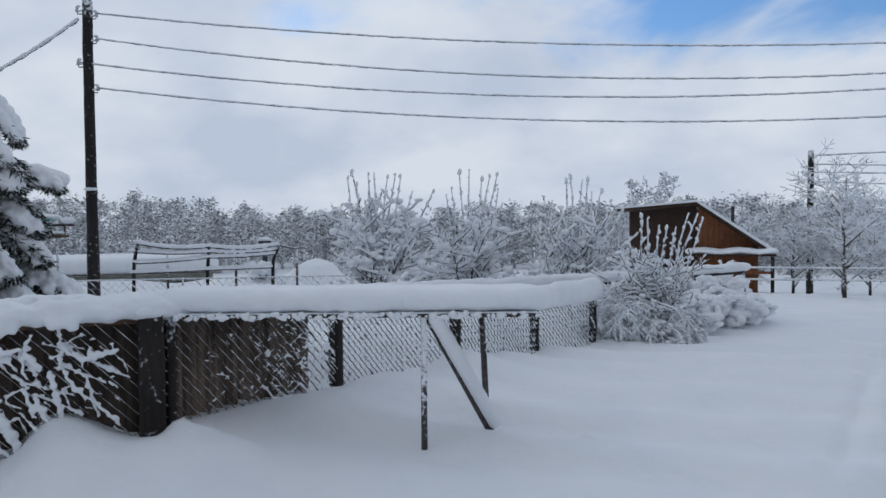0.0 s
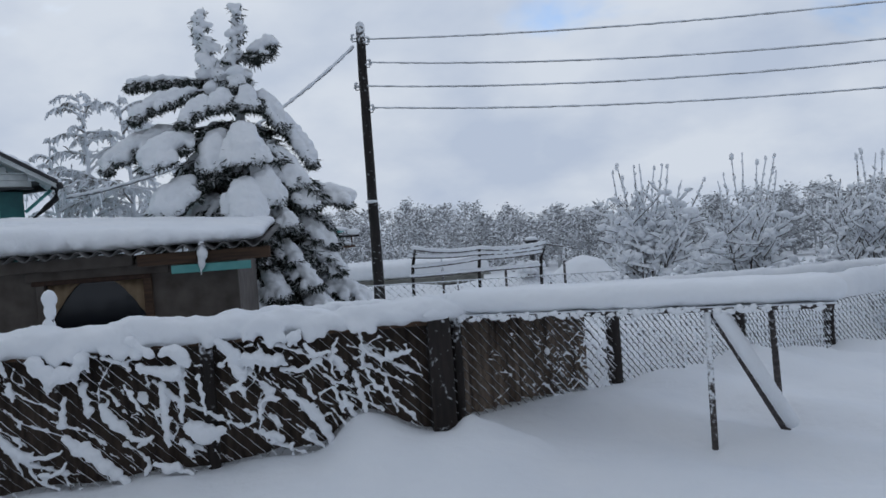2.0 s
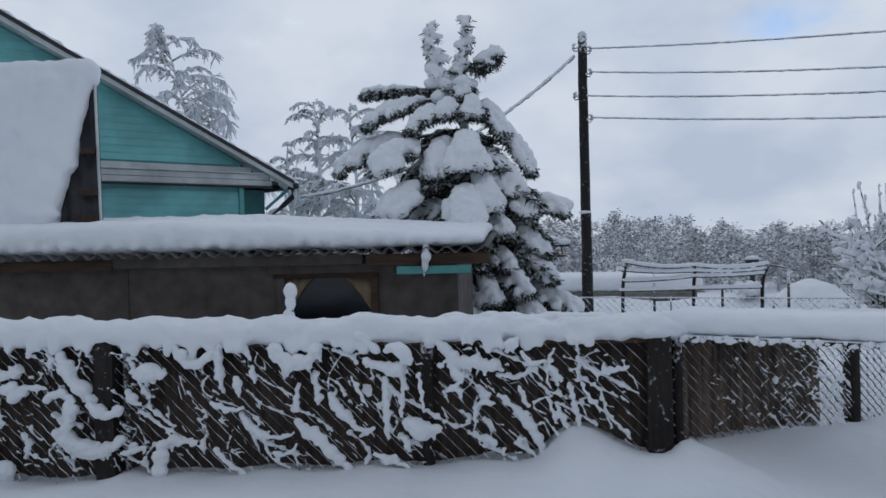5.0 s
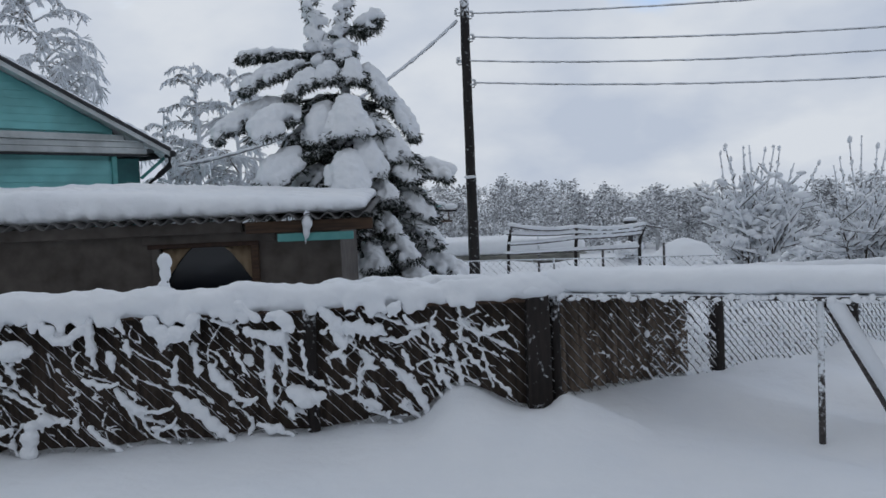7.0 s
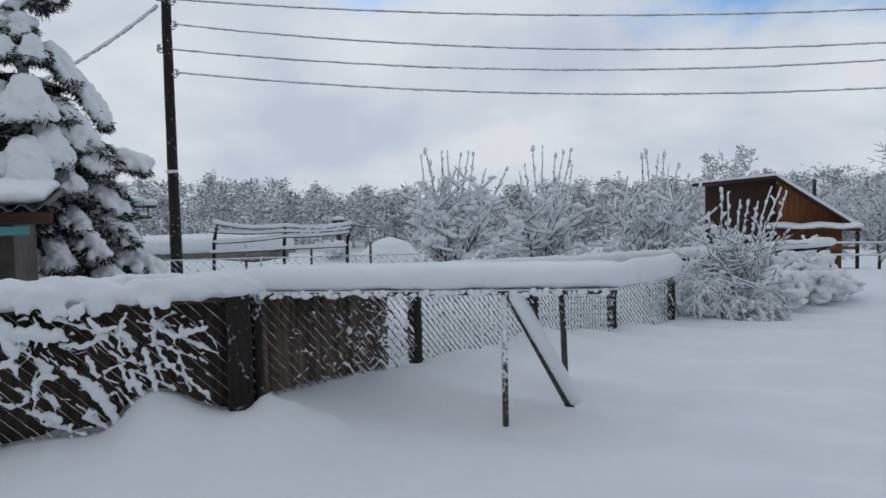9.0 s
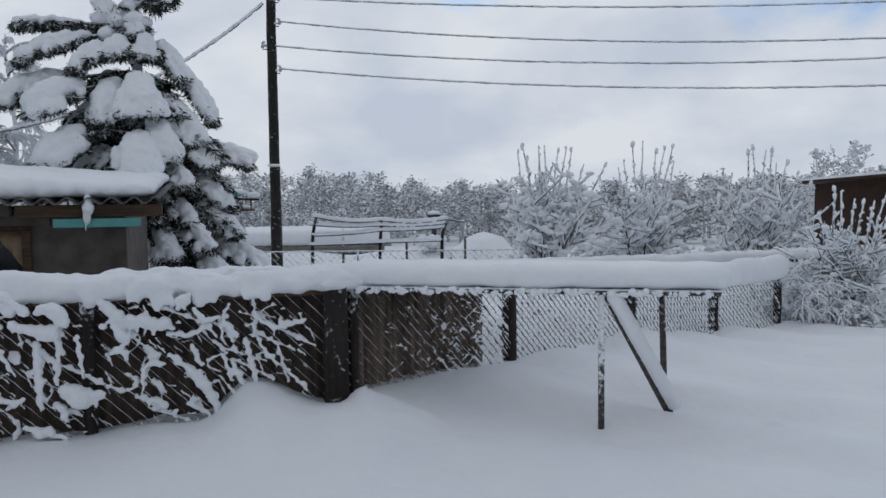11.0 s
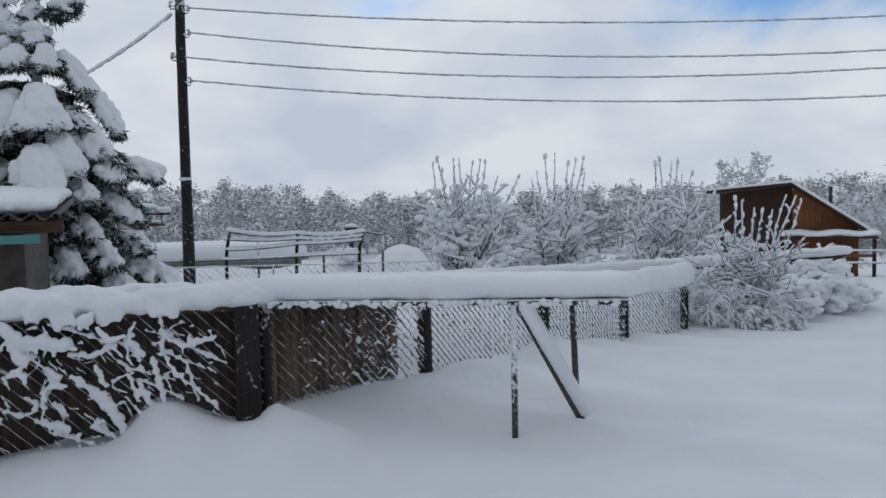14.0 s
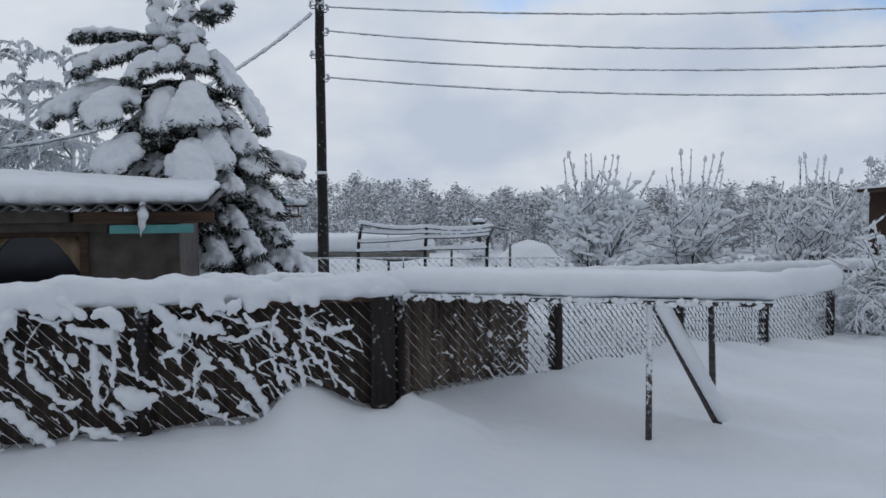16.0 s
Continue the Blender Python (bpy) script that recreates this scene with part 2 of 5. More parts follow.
def tubes(lines, sides=4):
    """Vertices and faces of tapered tubes. lines: lists of (point, radius)."""
    V, F = [], []
    ring = [(math.cos(2 * math.pi * k / sides), math.sin(2 * math.pi * k / sides)) for k in range(sides)]
    for line in lines:
        n = len(line)
        if n < 2:
            continue
        base = len(V)
        for i, (p, r) in enumerate(line):
            a, c = line[max(i - 1, 0)][0], line[min(i + 1, n - 1)][0]
            dx, dy, dz = c[0] - a[0], c[1] - a[1], c[2] - a[2]
            l = math.sqrt(dx * dx + dy * dy + dz * dz) or 1.0
            dx, dy, dz = dx / l, dy / l, dz / l
            if abs(dz) < 0.9:
                h = math.hypot(dx, dy)
                ux, uy, uz = -dy / h, dx / h, 0.0
            else:
                h = math.hypot(dy, dz)
                ux, uy, uz = 0.0, -dz / h, dy / h
            wx, wy, wz = dy * uz - dz * uy, dz * ux - dx * uz, dx * uy - dy * ux
            for cx, cy in ring:
                V.append((p[0] + r * (ux * cx + wx * cy), p[1] + r * (uy * cx + wy * cy), p[2] + r * (uz * cx + wz * cy)))
        for i in range(n - 1):
            o = base + i * sides
            for k in range(sides):
                k2 = (k + 1) % sides
                F.append((o + k, o + k2, o + sides + k2, o + sides + k))
        F.append(tuple(range(base + sides - 1, base - 1, -1)))
        F.append(tuple(range(base + (n - 1) * sides, base + n * sides)))
    return V, F


def ico(level):
    bm = bmesh.new()
    bmesh.ops.create_icosphere(bm, subdivisions=level, radius=1.0)
    V = np.array([v.co for v in bm.verts])
    F = [tuple(v.index for v in f.verts) for f in bm.faces]
    bm.free()
    return V, F


ICO1, ICO2 = ico(1), ico(2)


def blobs(items, level=2, rough=0.0, rng=None):
    """items: (centre, (rx, ry, rz), turn about z, tilt)."""
    BV, BF = ICO2 if level == 2 else ICO1
    V, F = [], []
    rng = rng or random.Random(3)
    for c, r, turn, tilt in items:
        k = np.ones((len(BV), 1))
        if rough:
            k = 1 + rough * np.array([[rng.uniform(-1, 1)] for _ in range(len(BV))])
        P = BV * k * np.array(r)
        M = np.array(Euler((0, tilt, turn)).to_matrix())
        P = P @ M.T + np.array(c)
        o = len(V)
        V.extend(P.tolist())
        F.extend([(a + o, b + o, d + o) for a, b, d in BF])
    return V, F


def add_to(A, B):
    V, F = A
    o = len(V)
    V.extend(B[0])
    F.extend([tuple(i + o for i in f) for f in B[1]])


def melt(ob, voxel, wobble=0.0, size=0.15):
    """Melts overlapping pieces into one rounded mass."""
    r = ob.modifiers.new("melt", "REMESH")
    r.mode, r.voxel_size, r.use_smooth_shade = "VOXEL", voxel, True
    s = ob.modifiers.new("soften", "SMOOTH")
    s.iterations, s.factor = 3, 0.5
    if wobble:
        tx = bpy.data.textures.new("lumps", "CLOUDS")
        tx.noise_scale = size
        d = ob.modifiers.new("lumps", "DISPLACE")
        d.texture, d.strength, d.mid_level, d.texture_coords = tx, wobble, 0.5, "GLOBAL"
    return ob


def snow_mass(name, items, parent=None, voxel=0.03, extra=None, wobble=0.02, size=0.12, label="", mat=None):
    A = blobs(items, 2) if items else ([], [])
    if extra:
        add_to(A, extra)
    return melt(mesh_object(name, A[0], A[1], mat or SNOW, parent, label, True), voxel, wobble, size)


def lerp(a, b, t):
    return tuple(x + (y - x) * t for x, y in zip(a, b))


# ---- ground ----
CORNER = (-1.82, 4.90)
TURN = 26.6                       # the fence, the shed and the house share this direction
CA, SA = math.cos(radians(TURN)), math.sin(radians(TURN))


def uv(x, y):
    dx, dy = x - CORNER[0], y - CORNER[1]
    return dx * CA + dy * SA, -dx * SA + dy * CA


def xy(u, v):
    return CORNER[0] + u * CA - v * SA, CORNER[1] + u * SA + v * CA


FENCE = [(-1.82, 4.90), (-0.855, 6.22), (0.10, 7.30), (0.97, 8.60), (1.74, 9.43)]


def to_segment(x, y, a, b):
    dx, dy = b[0] - a[0], b[1] - a[1]
    t = max(0.0, min(1.0, ((x - a[0]) * dx + (y - a[1]) * dy) / (dx * dx + dy * dy)))
    return math.hypot(x - a[0] - t * dx, y - a[1] - t * dy), t


def ground_z(x, y):
    u, v = uv(x, y)
    d = math.hypot(x, y)
    z = 0.0
    if d > 9:
        z -= 0.04 * (min(d, 22) - 9)
    if d > 22:
        z -= 0.085 * (min(d, 34) - 22)
    if d > 34:
        z -= 0.03 * (min(d, 90) - 34)
    d0, t0 = to_segment(x, y, FENCE[0], FENCE[2])
    z += 0.165 * math.exp(-(d0 / 0.85) ** 2)
    d1, t1 = to_segment(x, y, FENCE[2], FENCE[4])
    z += 0.04 * math.exp(-(d1 / 0.6) ** 2)
    ex, ey = FENCE[4][0] - FENCE[0][0], FENCE[4][1] - FENCE[0][1]
    el = math.hypot(ex, ey)
    off = (-(x - FENCE[0][0]) * ey + (y - FENCE[0][1]) * ex) / el
    run = ((x - FENCE[0][0]) * ex + (y - FENCE[0][1]) * ey) / el
    if off > 0.05 and u > -1.2:
        k = min(1.0, (off - 0.05) / 0.8)
        k = k * k * (3 - 2 * k)
        z += 0.36 * k * max(0.0, min(1.0, (el + 3.2 - run) / 1.5)) * max(0.0, min(1.0, (17 - d) / 4))
    if x > -1.5 and y < 16:
        # soft furrows across the yard and a sledge groove
        k = min(1.0, (x + 1.5) / 1.5)
        z += 0.042 * k * math.sin(2 * math.pi * (y * 0.95 + x * 0.32) / 0.95 + 1.5 * noise.noise((x * 0.5, y * 0.5, 9.0)))
        dg, tg = to_segment(x, y, (2.2, 4.3), (5.5, 10.0))
        z -= 0.022 * math.exp(-(dg / 0.06) ** 2) - 0.010 * math.exp(-((dg - 0.15) / 0.09) ** 2)
    if 10 < d < 24:
        z += 0.62 * math.exp(-(to_segment(x, y, (-9.5, 14.6), (-3.4, 16.6))[0] / 0.9) ** 2)
    z += 0.05 * math.exp(-((x - 0.98) ** 2 + (y - 5.285) ** 2) / 0.0028)
    # a drift runs out from the corner post; its far side breaks off
    if -2.6 < x < -0.5 and 2.5 < y < 6.0:
        k = max(0.0, min(1.0, (x + 1.86) / 0.86))
        edge = 4.85 - 0.36 * k + 0.13 * k * k + 0.012 * math.sin(x * 17.0)
        high = 0.15 * (1 - k) ** 0.6 * min(1.0, (1 - k) * 6) * min(1.0, 0.55 + k * 2.5) * (1.0 if x > -1.9 else math.exp(-((x + 1.9) / 0.4) ** 2))
        over = y - edge
        if over < 0:
            z += high * math.exp(-(over / 0.75) ** 2)
        else:
            z += high * math.exp(-(over / 0.032) ** 2) - 0.045 * (1 - k) * math.exp(-((over - 0.12) / 0.10) ** 2)
    if d < 60:
        z += 0.05 * (noise.noise((x * 0.35, y * 0.35, 3.1))) + 0.028 * noise.noise((x * 1.3, y * 1.3, 7.7)) - 0.012
        z += 0.009 * noise.noise((x * 4.0, y * 4.0, 1.7))
        z += 0.03 * max(0.0, noise.noise((x * 2.2 + 5, y * 2.2, 4.4)) - 0.2) + 0.006 * noise.noise((x * 9, y * 9, 2.0))
    # the lined fence stands in a drift that swells before the corner post
    if -8 < u < 0.12 and v < 0.6:
        w = math.exp(-(v / (0.42 if v < 0 else 0.3)) ** 2) * min(1.0, (0.12 - u) / 0.12)
        z += w * (contact(u) - z)
        z += 0.04 * math.exp(-((v + 0.62) / 0.35) ** 2) * math.exp(-((u + 0.8) / 0.5) ** 2)
    return z


def contact(u):
    """Height of the snow where it meets the lined fence."""
    z = -0.085 + 0.045 * max(0.0, min(4.2, u + 4.2))
    z += 0.05 * math.exp(-((u + 3.64) / 0.12) ** 2) - 0.035 * math.exp(-((u + 4.1) / 0.3) ** 2)
    z += 0.205 * math.exp(-((u + 0.60) / (0.18 if u < -0.60 else 0.34)) ** 2)
    return z + 0.012 * math.sin(u * 9.0)


def make_ground():
    def steps(lo, hi, near, far, fine):
        """Fine steps between near and far, growing outwards."""
        out = [near]
        while out[-1] < far:
            out.append(out[-1] + fine)
        g = fine
        while out[-1] < hi:
            g *= 1.16
            out.append(out[-1] + g)
        low = [near]
        g = fine
        while low[-1] > lo:
            g *= 1.16
            low.append(low[-1] - g)
        return low[:0:-1] + out
    xs = steps(-1600, 1600, -5.0, 4.0, 0.04)
    ys = steps(-1600, 1600, 1.2, 10.0, 0.035)
    V = [(x, y, ground_z(x, y)) for y in ys for x in xs]
    n = len(xs)
    F = [(j * n + i, j * n + i + 1, (j + 1) * n + i + 1, (j + 1) * n + i) for j in range(len(ys) - 1) for i in range(n - 1)]
    ob = mesh_object("ground", V, F, GROUND, smooth=True)
    tagged(ob, "deep fresh snow lying over the yard", "ground", kind="structure")


make_ground()


# ---- chain-link fences ----
def chain_link(a, b, zt, zb, step, snowy, thick, parent, side=0.0, grow_right=0.0, under=0.0):
    """One bay of woven wire between two posts. zt, zb: heights at both ends."""
    L = math.hypot(b[0] - a[0], b[1] - a[1])
    ux, uy = (b[0] - a[0]) / L, (b[1] - a[1]) / L
    H = max(zt[0] - zb[0], zt[1] - zb[1]) + 0.1
    rng = random.Random(int(L * 1000))

    def top(s):
        return zt[0] + (zt[1] - zt[0]) * s / L

    def bot(s):
        return zb[0] + (zb[1] - zb[0]) * s / L

    for way, name, r, mat in ((1, "wire_mesh", thick, snowy), (-1, "wire_mesh", 0.0011, BARE_WIRE)):
        lines = []
        k = -H
        while k < L + H:
            pts = []
            n = int(H / (step / 2)) + 1
            for i in range(n + 1):
                q = i * step / 2
                s = k + way * q
                if not 0 <= s <= L:
                    if pts:
                        break
                    continue
                z = top(s) - q + 0.0
                if z < bot(s):
                    break
                o = side + (0.006 if i % 2 else -0.006)
                rr = r * rng.choice((0.2, 0.4, 0.6, 1.0, 1.7)) * (1 + grow_right * (s / L) ** 2) if mat is not BARE_WIRE else r
                pts.append(((a[0] + ux * s - uy * o, a[1] + uy * s + ux * o, z), rr))
            if len(pts) > 1:
                lines.append(pts)
            k += step
        if way == 1 and under:
            # dark tube below each wire: bare underside plus added shade of the gaps
            V, F = tubes([[((p[0], p[1], p[2] - under * 1.6), under) for p, q in l] for l in lines], 3)
            mesh_object("wire_mesh", V, F, BARE_WIRE, parent)
        V, F = tubes(lines, 4 if way == 1 else 3)
        mesh_object(name, V, F, mat, parent, "woven wire with snow stuck to it" if way == 1 else "")


def post(name, x, y, z0, z1, r, mat, parent, square=False, lean=(0, 0), label=""):
    bm = bmesh.new()
    seg = 4 if square else 10
    n = 6
    rng = random.Random(int((x * 31 + y * 17) * 100))
    rings = []
    for i in range(n + 1):
        t = i / n
        rr = r * (1 + rng.uniform(-0.06, 0.06)) * (0.96 if i == n else 1)
        ring = []
        for k in range(seg):
            a = 2 * math.pi * (k + 0.5) / seg + (radians(TURN) if square else 0)
            q = rr * (1.3 if square else 1 + rng.uniform(-0.07, 0.07))
            ring.append(bm.verts.new((x + lean[0] * t + q * math.cos(a), y + lean[1] * t + q * math.sin(a), z0 + (z1 - z0) * t)))
        rings.append(ring)
    for p, q in zip(rings, rings[1:]):
        for k in range(seg):
            bm.faces.new((p[k], p[(k + 1) % seg], q[(k + 1) % seg], q[k]))
    bm.faces.new(rings[-1])
    bm.faces.new(rings[0][::-1])
    return part(name, bm, mat, parent, label, not square)


def cap_items(a, b, za, zb, wid, hgt, rng, step=0.09, jitter=0.25):
    """Heaped snow along a rail."""
    L = math.hypot(b[0] - a[0], b[1] - a[1])
    n = max(2, int(L / step))
    out = []
    ang = math.atan2(b[1] - a[1], b[0] - a[0])
    for i in range(n + 1):
        t = i / n
        w = wid * (1 + jitter * rng.uniform(-1, 1))
        h = hgt * (1 + jitter * 0.6 * rng.uniform(-1, 1))
        z = za + (zb - za) * t
        out.append(((a[0] + (b[0] - a[0]) * t, a[1] + (b[1] - a[1]) * t, z + h * 0.42), (step * 1.9, w, h * 0.62), ang, 0))
    return out


VINE_FAR = [
    (-4.11, 0.79, -3.89, 0.47, 0.033, 0.058), (-3.89, 0.47, -3.65, 0.41, 0.057, 0.053), (-4.22, 0.47, -4.02, 0.46, -0.062, 0.045), (-4.04, 0.45, -4.11, 0.25, -0.041, 0.062),
    (-4.15, 0.25, -3.69, 0.18, 0.103, 0.070), (-4.48, 0.46, -4.38, 0.56, 0.000, 0.046), (-4.38, 0.56, -4.21, 0.56, 0.000, 0.033), (-3.49, 0.66, -3.35, 0.66, 0.000, 0.069),
    (-3.28, 0.83, -3.02, 0.81, 0.112, 0.048), (-2.97, 0.88, -2.95, 0.52, 0.016, 0.034), (-3.61, 0.52, -3.53, 0.45, 0.020, 0.036), (-2.80, 0.87, -2.75, 0.74, 0.000, 0.032),
    (-2.74, 0.71, -2.72, 0.59, 0.000, 0.024), (-2.84, 0.64, -2.82, 0.52, 0.000, 0.034), (-3.02, 0.46, -2.80, 0.42, 0.024, 0.028), (-2.82, 0.38, -2.64, 0.23, 0.032, 0.040),
    (-2.64, 0.23, -2.46, 0.25, 0.020, 0.024),
]
VINE_MIDDLE = [
    (-2.60, 0.85, -2.27, 0.81, 0.118, 0.067), (-2.53, 0.74, -2.51, 0.62, 0.000, 0.027), (-2.28, 0.90, -2.26, 0.73, 0.000, 0.023), (-2.31, 0.67, -2.29, 0.43, 0.000, 0.027),
    (-2.42, 0.59, -2.45, 0.39, 0.000, 0.027), (-3.42, 0.16, -3.25, 0.19, 0.000, 0.044), (-3.37, 0.16, -3.40, -0.05, 0.000, 0.048), (-2.44, 0.35, -2.22, 0.17, 0.031, 0.031),
    (-2.33, 0.28, -2.09, 0.02, 0.019, 0.049), (-2.99, 0.14, -2.80, -0.01, 0.020, 0.028), (-2.61, 0.12, -2.44, 0.17, 0.039, 0.024), (-3.66, 0.11, -3.49, 0.16, 0.000, 0.028),
    (-2.21, 0.52, -2.04, 0.31, 0.031, 0.043), (-2.05, 0.30, -1.91, 0.28, 0.019, 0.027), (-2.01, 0.90, -1.89, 0.82, 0.000, 0.046),
]
VINE_POST = [
    (-1.97, 0.74, -1.81, 0.68, 0.000, 0.042), (-1.81, 0.81, -1.66, 0.71, -0.046, 0.050), (-1.86, 0.70, -1.70, 0.65, 0.000, 0.061), (-1.69, 0.73, -1.68, 0.54, 0.030, 0.030),
    (-1.83, 0.62, -1.82, 0.22, 0.000, 0.038), (-1.71, 0.55, -1.73, 0.35, 0.000, 0.023), (-1.67, 0.30, -1.46, 0.27, 0.000, 0.057), (-1.91, 0.12, -1.68, 0.03, 0.000, 0.033),
    (-1.71, 0.24, -1.67, 0.13, 0.000, 0.027), (-2.05, 0.63, -1.95, 0.43, 0.000, 0.019), (-1.60, 0.66, -1.57, 0.39, 0.000, 0.019), (-1.49, 0.90, -1.28, 0.69, 0.023, 0.049),
    (-1.39, 0.70, -1.32, 0.58, 0.000, 0.042), (-1.32, 0.74, -1.05, 0.67, 0.000, 0.049), (-1.06, 0.64, -0.86, 0.68, 0.045, 0.024), (-1.42, 0.53, -1.32, 0.49, -0.045, 0.030),
]
VINE_CORNER = [
    (-1.02, 0.78, -0.94, 0.88, 0.000, 0.037), (-0.92, 0.80, -0.77, 0.73, 0.056, 0.028), (-0.71, 0.80, -0.74, 0.54, 0.033, 0.015), (-1.08, 0.51, -0.94, 0.38, 0.000, 0.024),
    (-0.96, 0.40, -0.79, 0.11, -0.022, 0.045), (-1.21, 0.45, -1.10, 0.45, 0.000, 0.026), (-1.23, 0.43, -1.24, 0.27, 0.000, 0.019), (-0.94, 0.55, -0.89, 0.42, 0.000, 0.026),
    (-0.76, 0.49, -0.70, 0.31, 0.000, 0.019), (-0.70, 0.43, -0.63, 0.26, 0.000, 0.022), (-0.74, 0.69, -0.66, 0.59, 0.000, 0.026), (-0.55, 0.73, -0.36, 0.64, 0.029, 0.022),
    (-0.54, 0.58, -0.37, 0.37, 0.022, 0.018), (-0.37, 0.37, -0.23, 0.22, 0.000, 0.018), (-0.42, 0.54, -0.35, 0.28, 0.000, 0.018), (-0.39, 0.66, -0.23, 0.68, 0.011, 0.024),
]


def left_fence():
    f = thing("fence", "chain-link fence lined with dark sheets, hung with snow", "fence")
    rng = random.Random(11)
    ends = [-6.2, -3.80, -1.55, 0.0]
    pts = [xy(u, 0) for u in ends]
    top = 0.87
    for (x, y), r in zip(pts[1:-1], (0.075, 0.045)):
        post("post", x, y - 0.01, -0.5, top + 0.01, r, POST, f, r > 0.06)
    x, y = xy(-3.68, 0.02)
    post("post", x, y, -0.5, top - 0.02, 0.022, PIPE, f)
    x, y = xy(-0.035, 0.0)
    post("corner_post", x, y, -0.4, top + 0.01, 0.085, POST, f, True, label="thick dark square corner post")
    x, y = xy(0.09, 0.02)
    post("post", x, y, -0.4, top - 0.0, 0.035, POST, f)
    boxed("rail", (-6.2, 0.0, -0.02, 0.02, top - 0.045, top), BROWN, f, "dark wooden top rail", 0.004, pose(*CORNER, 0, 0, 0, TURN))
    # lining sheets, each one its own, slightly askew
    u = -6.2
    k = 0
    while u < -0.1:
        w = 0.98 if u + 0.98 < -0.1 else -0.1 - u
        V, F = [], []
        n = int(w / 0.02)
        for i in range(n + 1):
            s = u + w * i / n
            dv = 0.075 + 0.012 * math.sin(s * 2 * math.pi / 0.13) + 0.01 * (k % 2)
            xx, yy = xy(s, dv)
            xb, yb = xy(s, dv + 0.006)
            V += [(xx, yy, -0.45), (xx, yy, top - 0.03 - 0.012 * (k % 3)), (xb, yb, top - 0.03 - 0.012 * (k % 3)), (xb, yb, -0.45)]
        for i in range(n):
            o = i * 4
            for q in range(4):
                F.append((o + q, o + 4 + q, o + 4 + (q + 1) % 4, o + (q + 1) % 4))
        F += [(0, 1, 2, 3), (n * 4 + 3, n * 4 + 2, n * 4 + 1, n * 4)]
        mesh_object("lining_sheet", V, F, LINING, f, "dark brown corrugated sheet" if k == 0 else "", True)
        u += w - 0.02 if w > 0.9 else w
        k += 1
    for a, b in zip(pts, pts[1:]):
        chain_link(a, b, (top - 0.03, top - 0.03), (-0.25, -0.1), 0.085, WIRE_SNOW, 0.0024, f, -0.03)
    # the heaped cap, broken at the middle post
    items = cap_items(xy(-6.3, 0), xy(-1.62, 0), top - 0.01, top - 0.01, 0.115, 0.165, rng, 0.12, 0.3)
    items += cap_items(xy(-1.50, 0), xy(-0.02, 0), top - 0.005, top - 0.005, 0.105, 0.13, rng, 0.11, 0.3)
    items += cap_items(xy(-1.35, 0.24), xy(0.02, 0.24), top + 0.035, top + 0.03, 0.085, 0.095, rng, 0.11, 0.35)
    for i in range(56):
        u = rng.uniform(-6.2, -0.3)
        x, y = xy(u, -0.09 + rng.uniform(-0.02, 0.02))
        items.append(((x, y, top - rng.uniform(0.0, 0.05)), (rng.uniform(0.02, 0.05), 0.035, rng.uniform(0.03, 0.07)), radians(TURN), 0))
    snow_mass("snow_cap", items, f, 0.02, wobble=0.05, size=0.11, label="thick rounded cap of snow on the rail")
    # climbing stems under snow
    lines, stems, lumps = [], [], []
    def strand(u, z, pts, r, knots):
        """A smooth strand through offsets (du, dz), thick where it lies flat."""
        v = rng.uniform(-0.075, -0.045)
        line = []
        for k, (du, dz) in enumerate(pts):
            x, y = xy(u + du, v + 0.012 * math.sin(k * 0.9 + u * 9))
            zz = z + dz
            if u + du > -0.14 or zz < ground_z(x, y) - 0.06 or zz > top + 0.03:
                break
            rr = r * (0.65 + 0.55 * rng.random()) * (0.75 + 0.5 * abs(math.sin(k * 0.8 + z * 20)))
            line.append(((x, y, zz), rr))
            if rng.random() < knots:
                s = r * rng.uniform(1.2, 2.1)
                lumps.append(((x, y, zz + s * 0.3), (s * rng.uniform(1.0, 1.7), s * 0.9, s * rng.uniform(0.8, 1.3)), radians(TURN), rng.uniform(-0.7, 0.7)))
        if len(line) > 1:
            lines.append(line)
            stems.append([((p[0], p[1] + 0.004, p[2] - q * 0.8), 0.0045) for p, q in line])

    # the heavy garlands, bay by bay: from (u, z) to (u, z), bow, half thickness
    for u0, z0, u1, z1, bow, r in VINE_FAR + VINE_MIDDLE + VINE_POST + VINE_CORNER:
        L = math.hypot(u1 - u0, z1 - z0)
        n = max(3, int(L / 0.022))
        nu, nz = (z1 - z0) / L, -(u1 - u0) / L
        line = []
        v = rng.uniform(-0.115, -0.055)
        for k in range(n + 1):
            t = k / n
            b = bow * 4 * t * (1 - t) + 0.006 * math.sin(k * 1.9 + u0 * 40)
            x, y = xy(u0 + (u1 - u0) * t + nu * b, v - 0.3 * r)
            q = r * 0.66 * (0.62 + 0.5 * math.sin(math.pi * min(1.0, 0.12 + t * 0.85))) * rng.uniform(0.78, 1.18)
            line.append(((x, y, z0 + (z1 - z0) * t + nz * b), q))
            if rng.random() < 0.5:
                s = q * rng.uniform(0.7, 1.5)
                lumps.append(((x, y, line[-1][0][2] + rng.uniform(-0.4, 0.7) * q), (s * rng.uniform(0.9, 1.5), s * 1.15, s), radians(TURN), rng.uniform(-0.8, 0.8)))
            if rng.random() < 0.14:
                # a drip of snow below
                d = q + rng.uniform(0.01, 0.05)
                lines.append([((x, y, line[-1][0][2]), q * 0.6), ((x + rng.uniform(-0.012, 0.012), y, line[-1][0][2] - d), q * 0.28)])
        lines.append(line)
        stems.append([((p[0], p[1] + 0.01, p[2] - q * 0.7), 0.0045) for p, q in line])
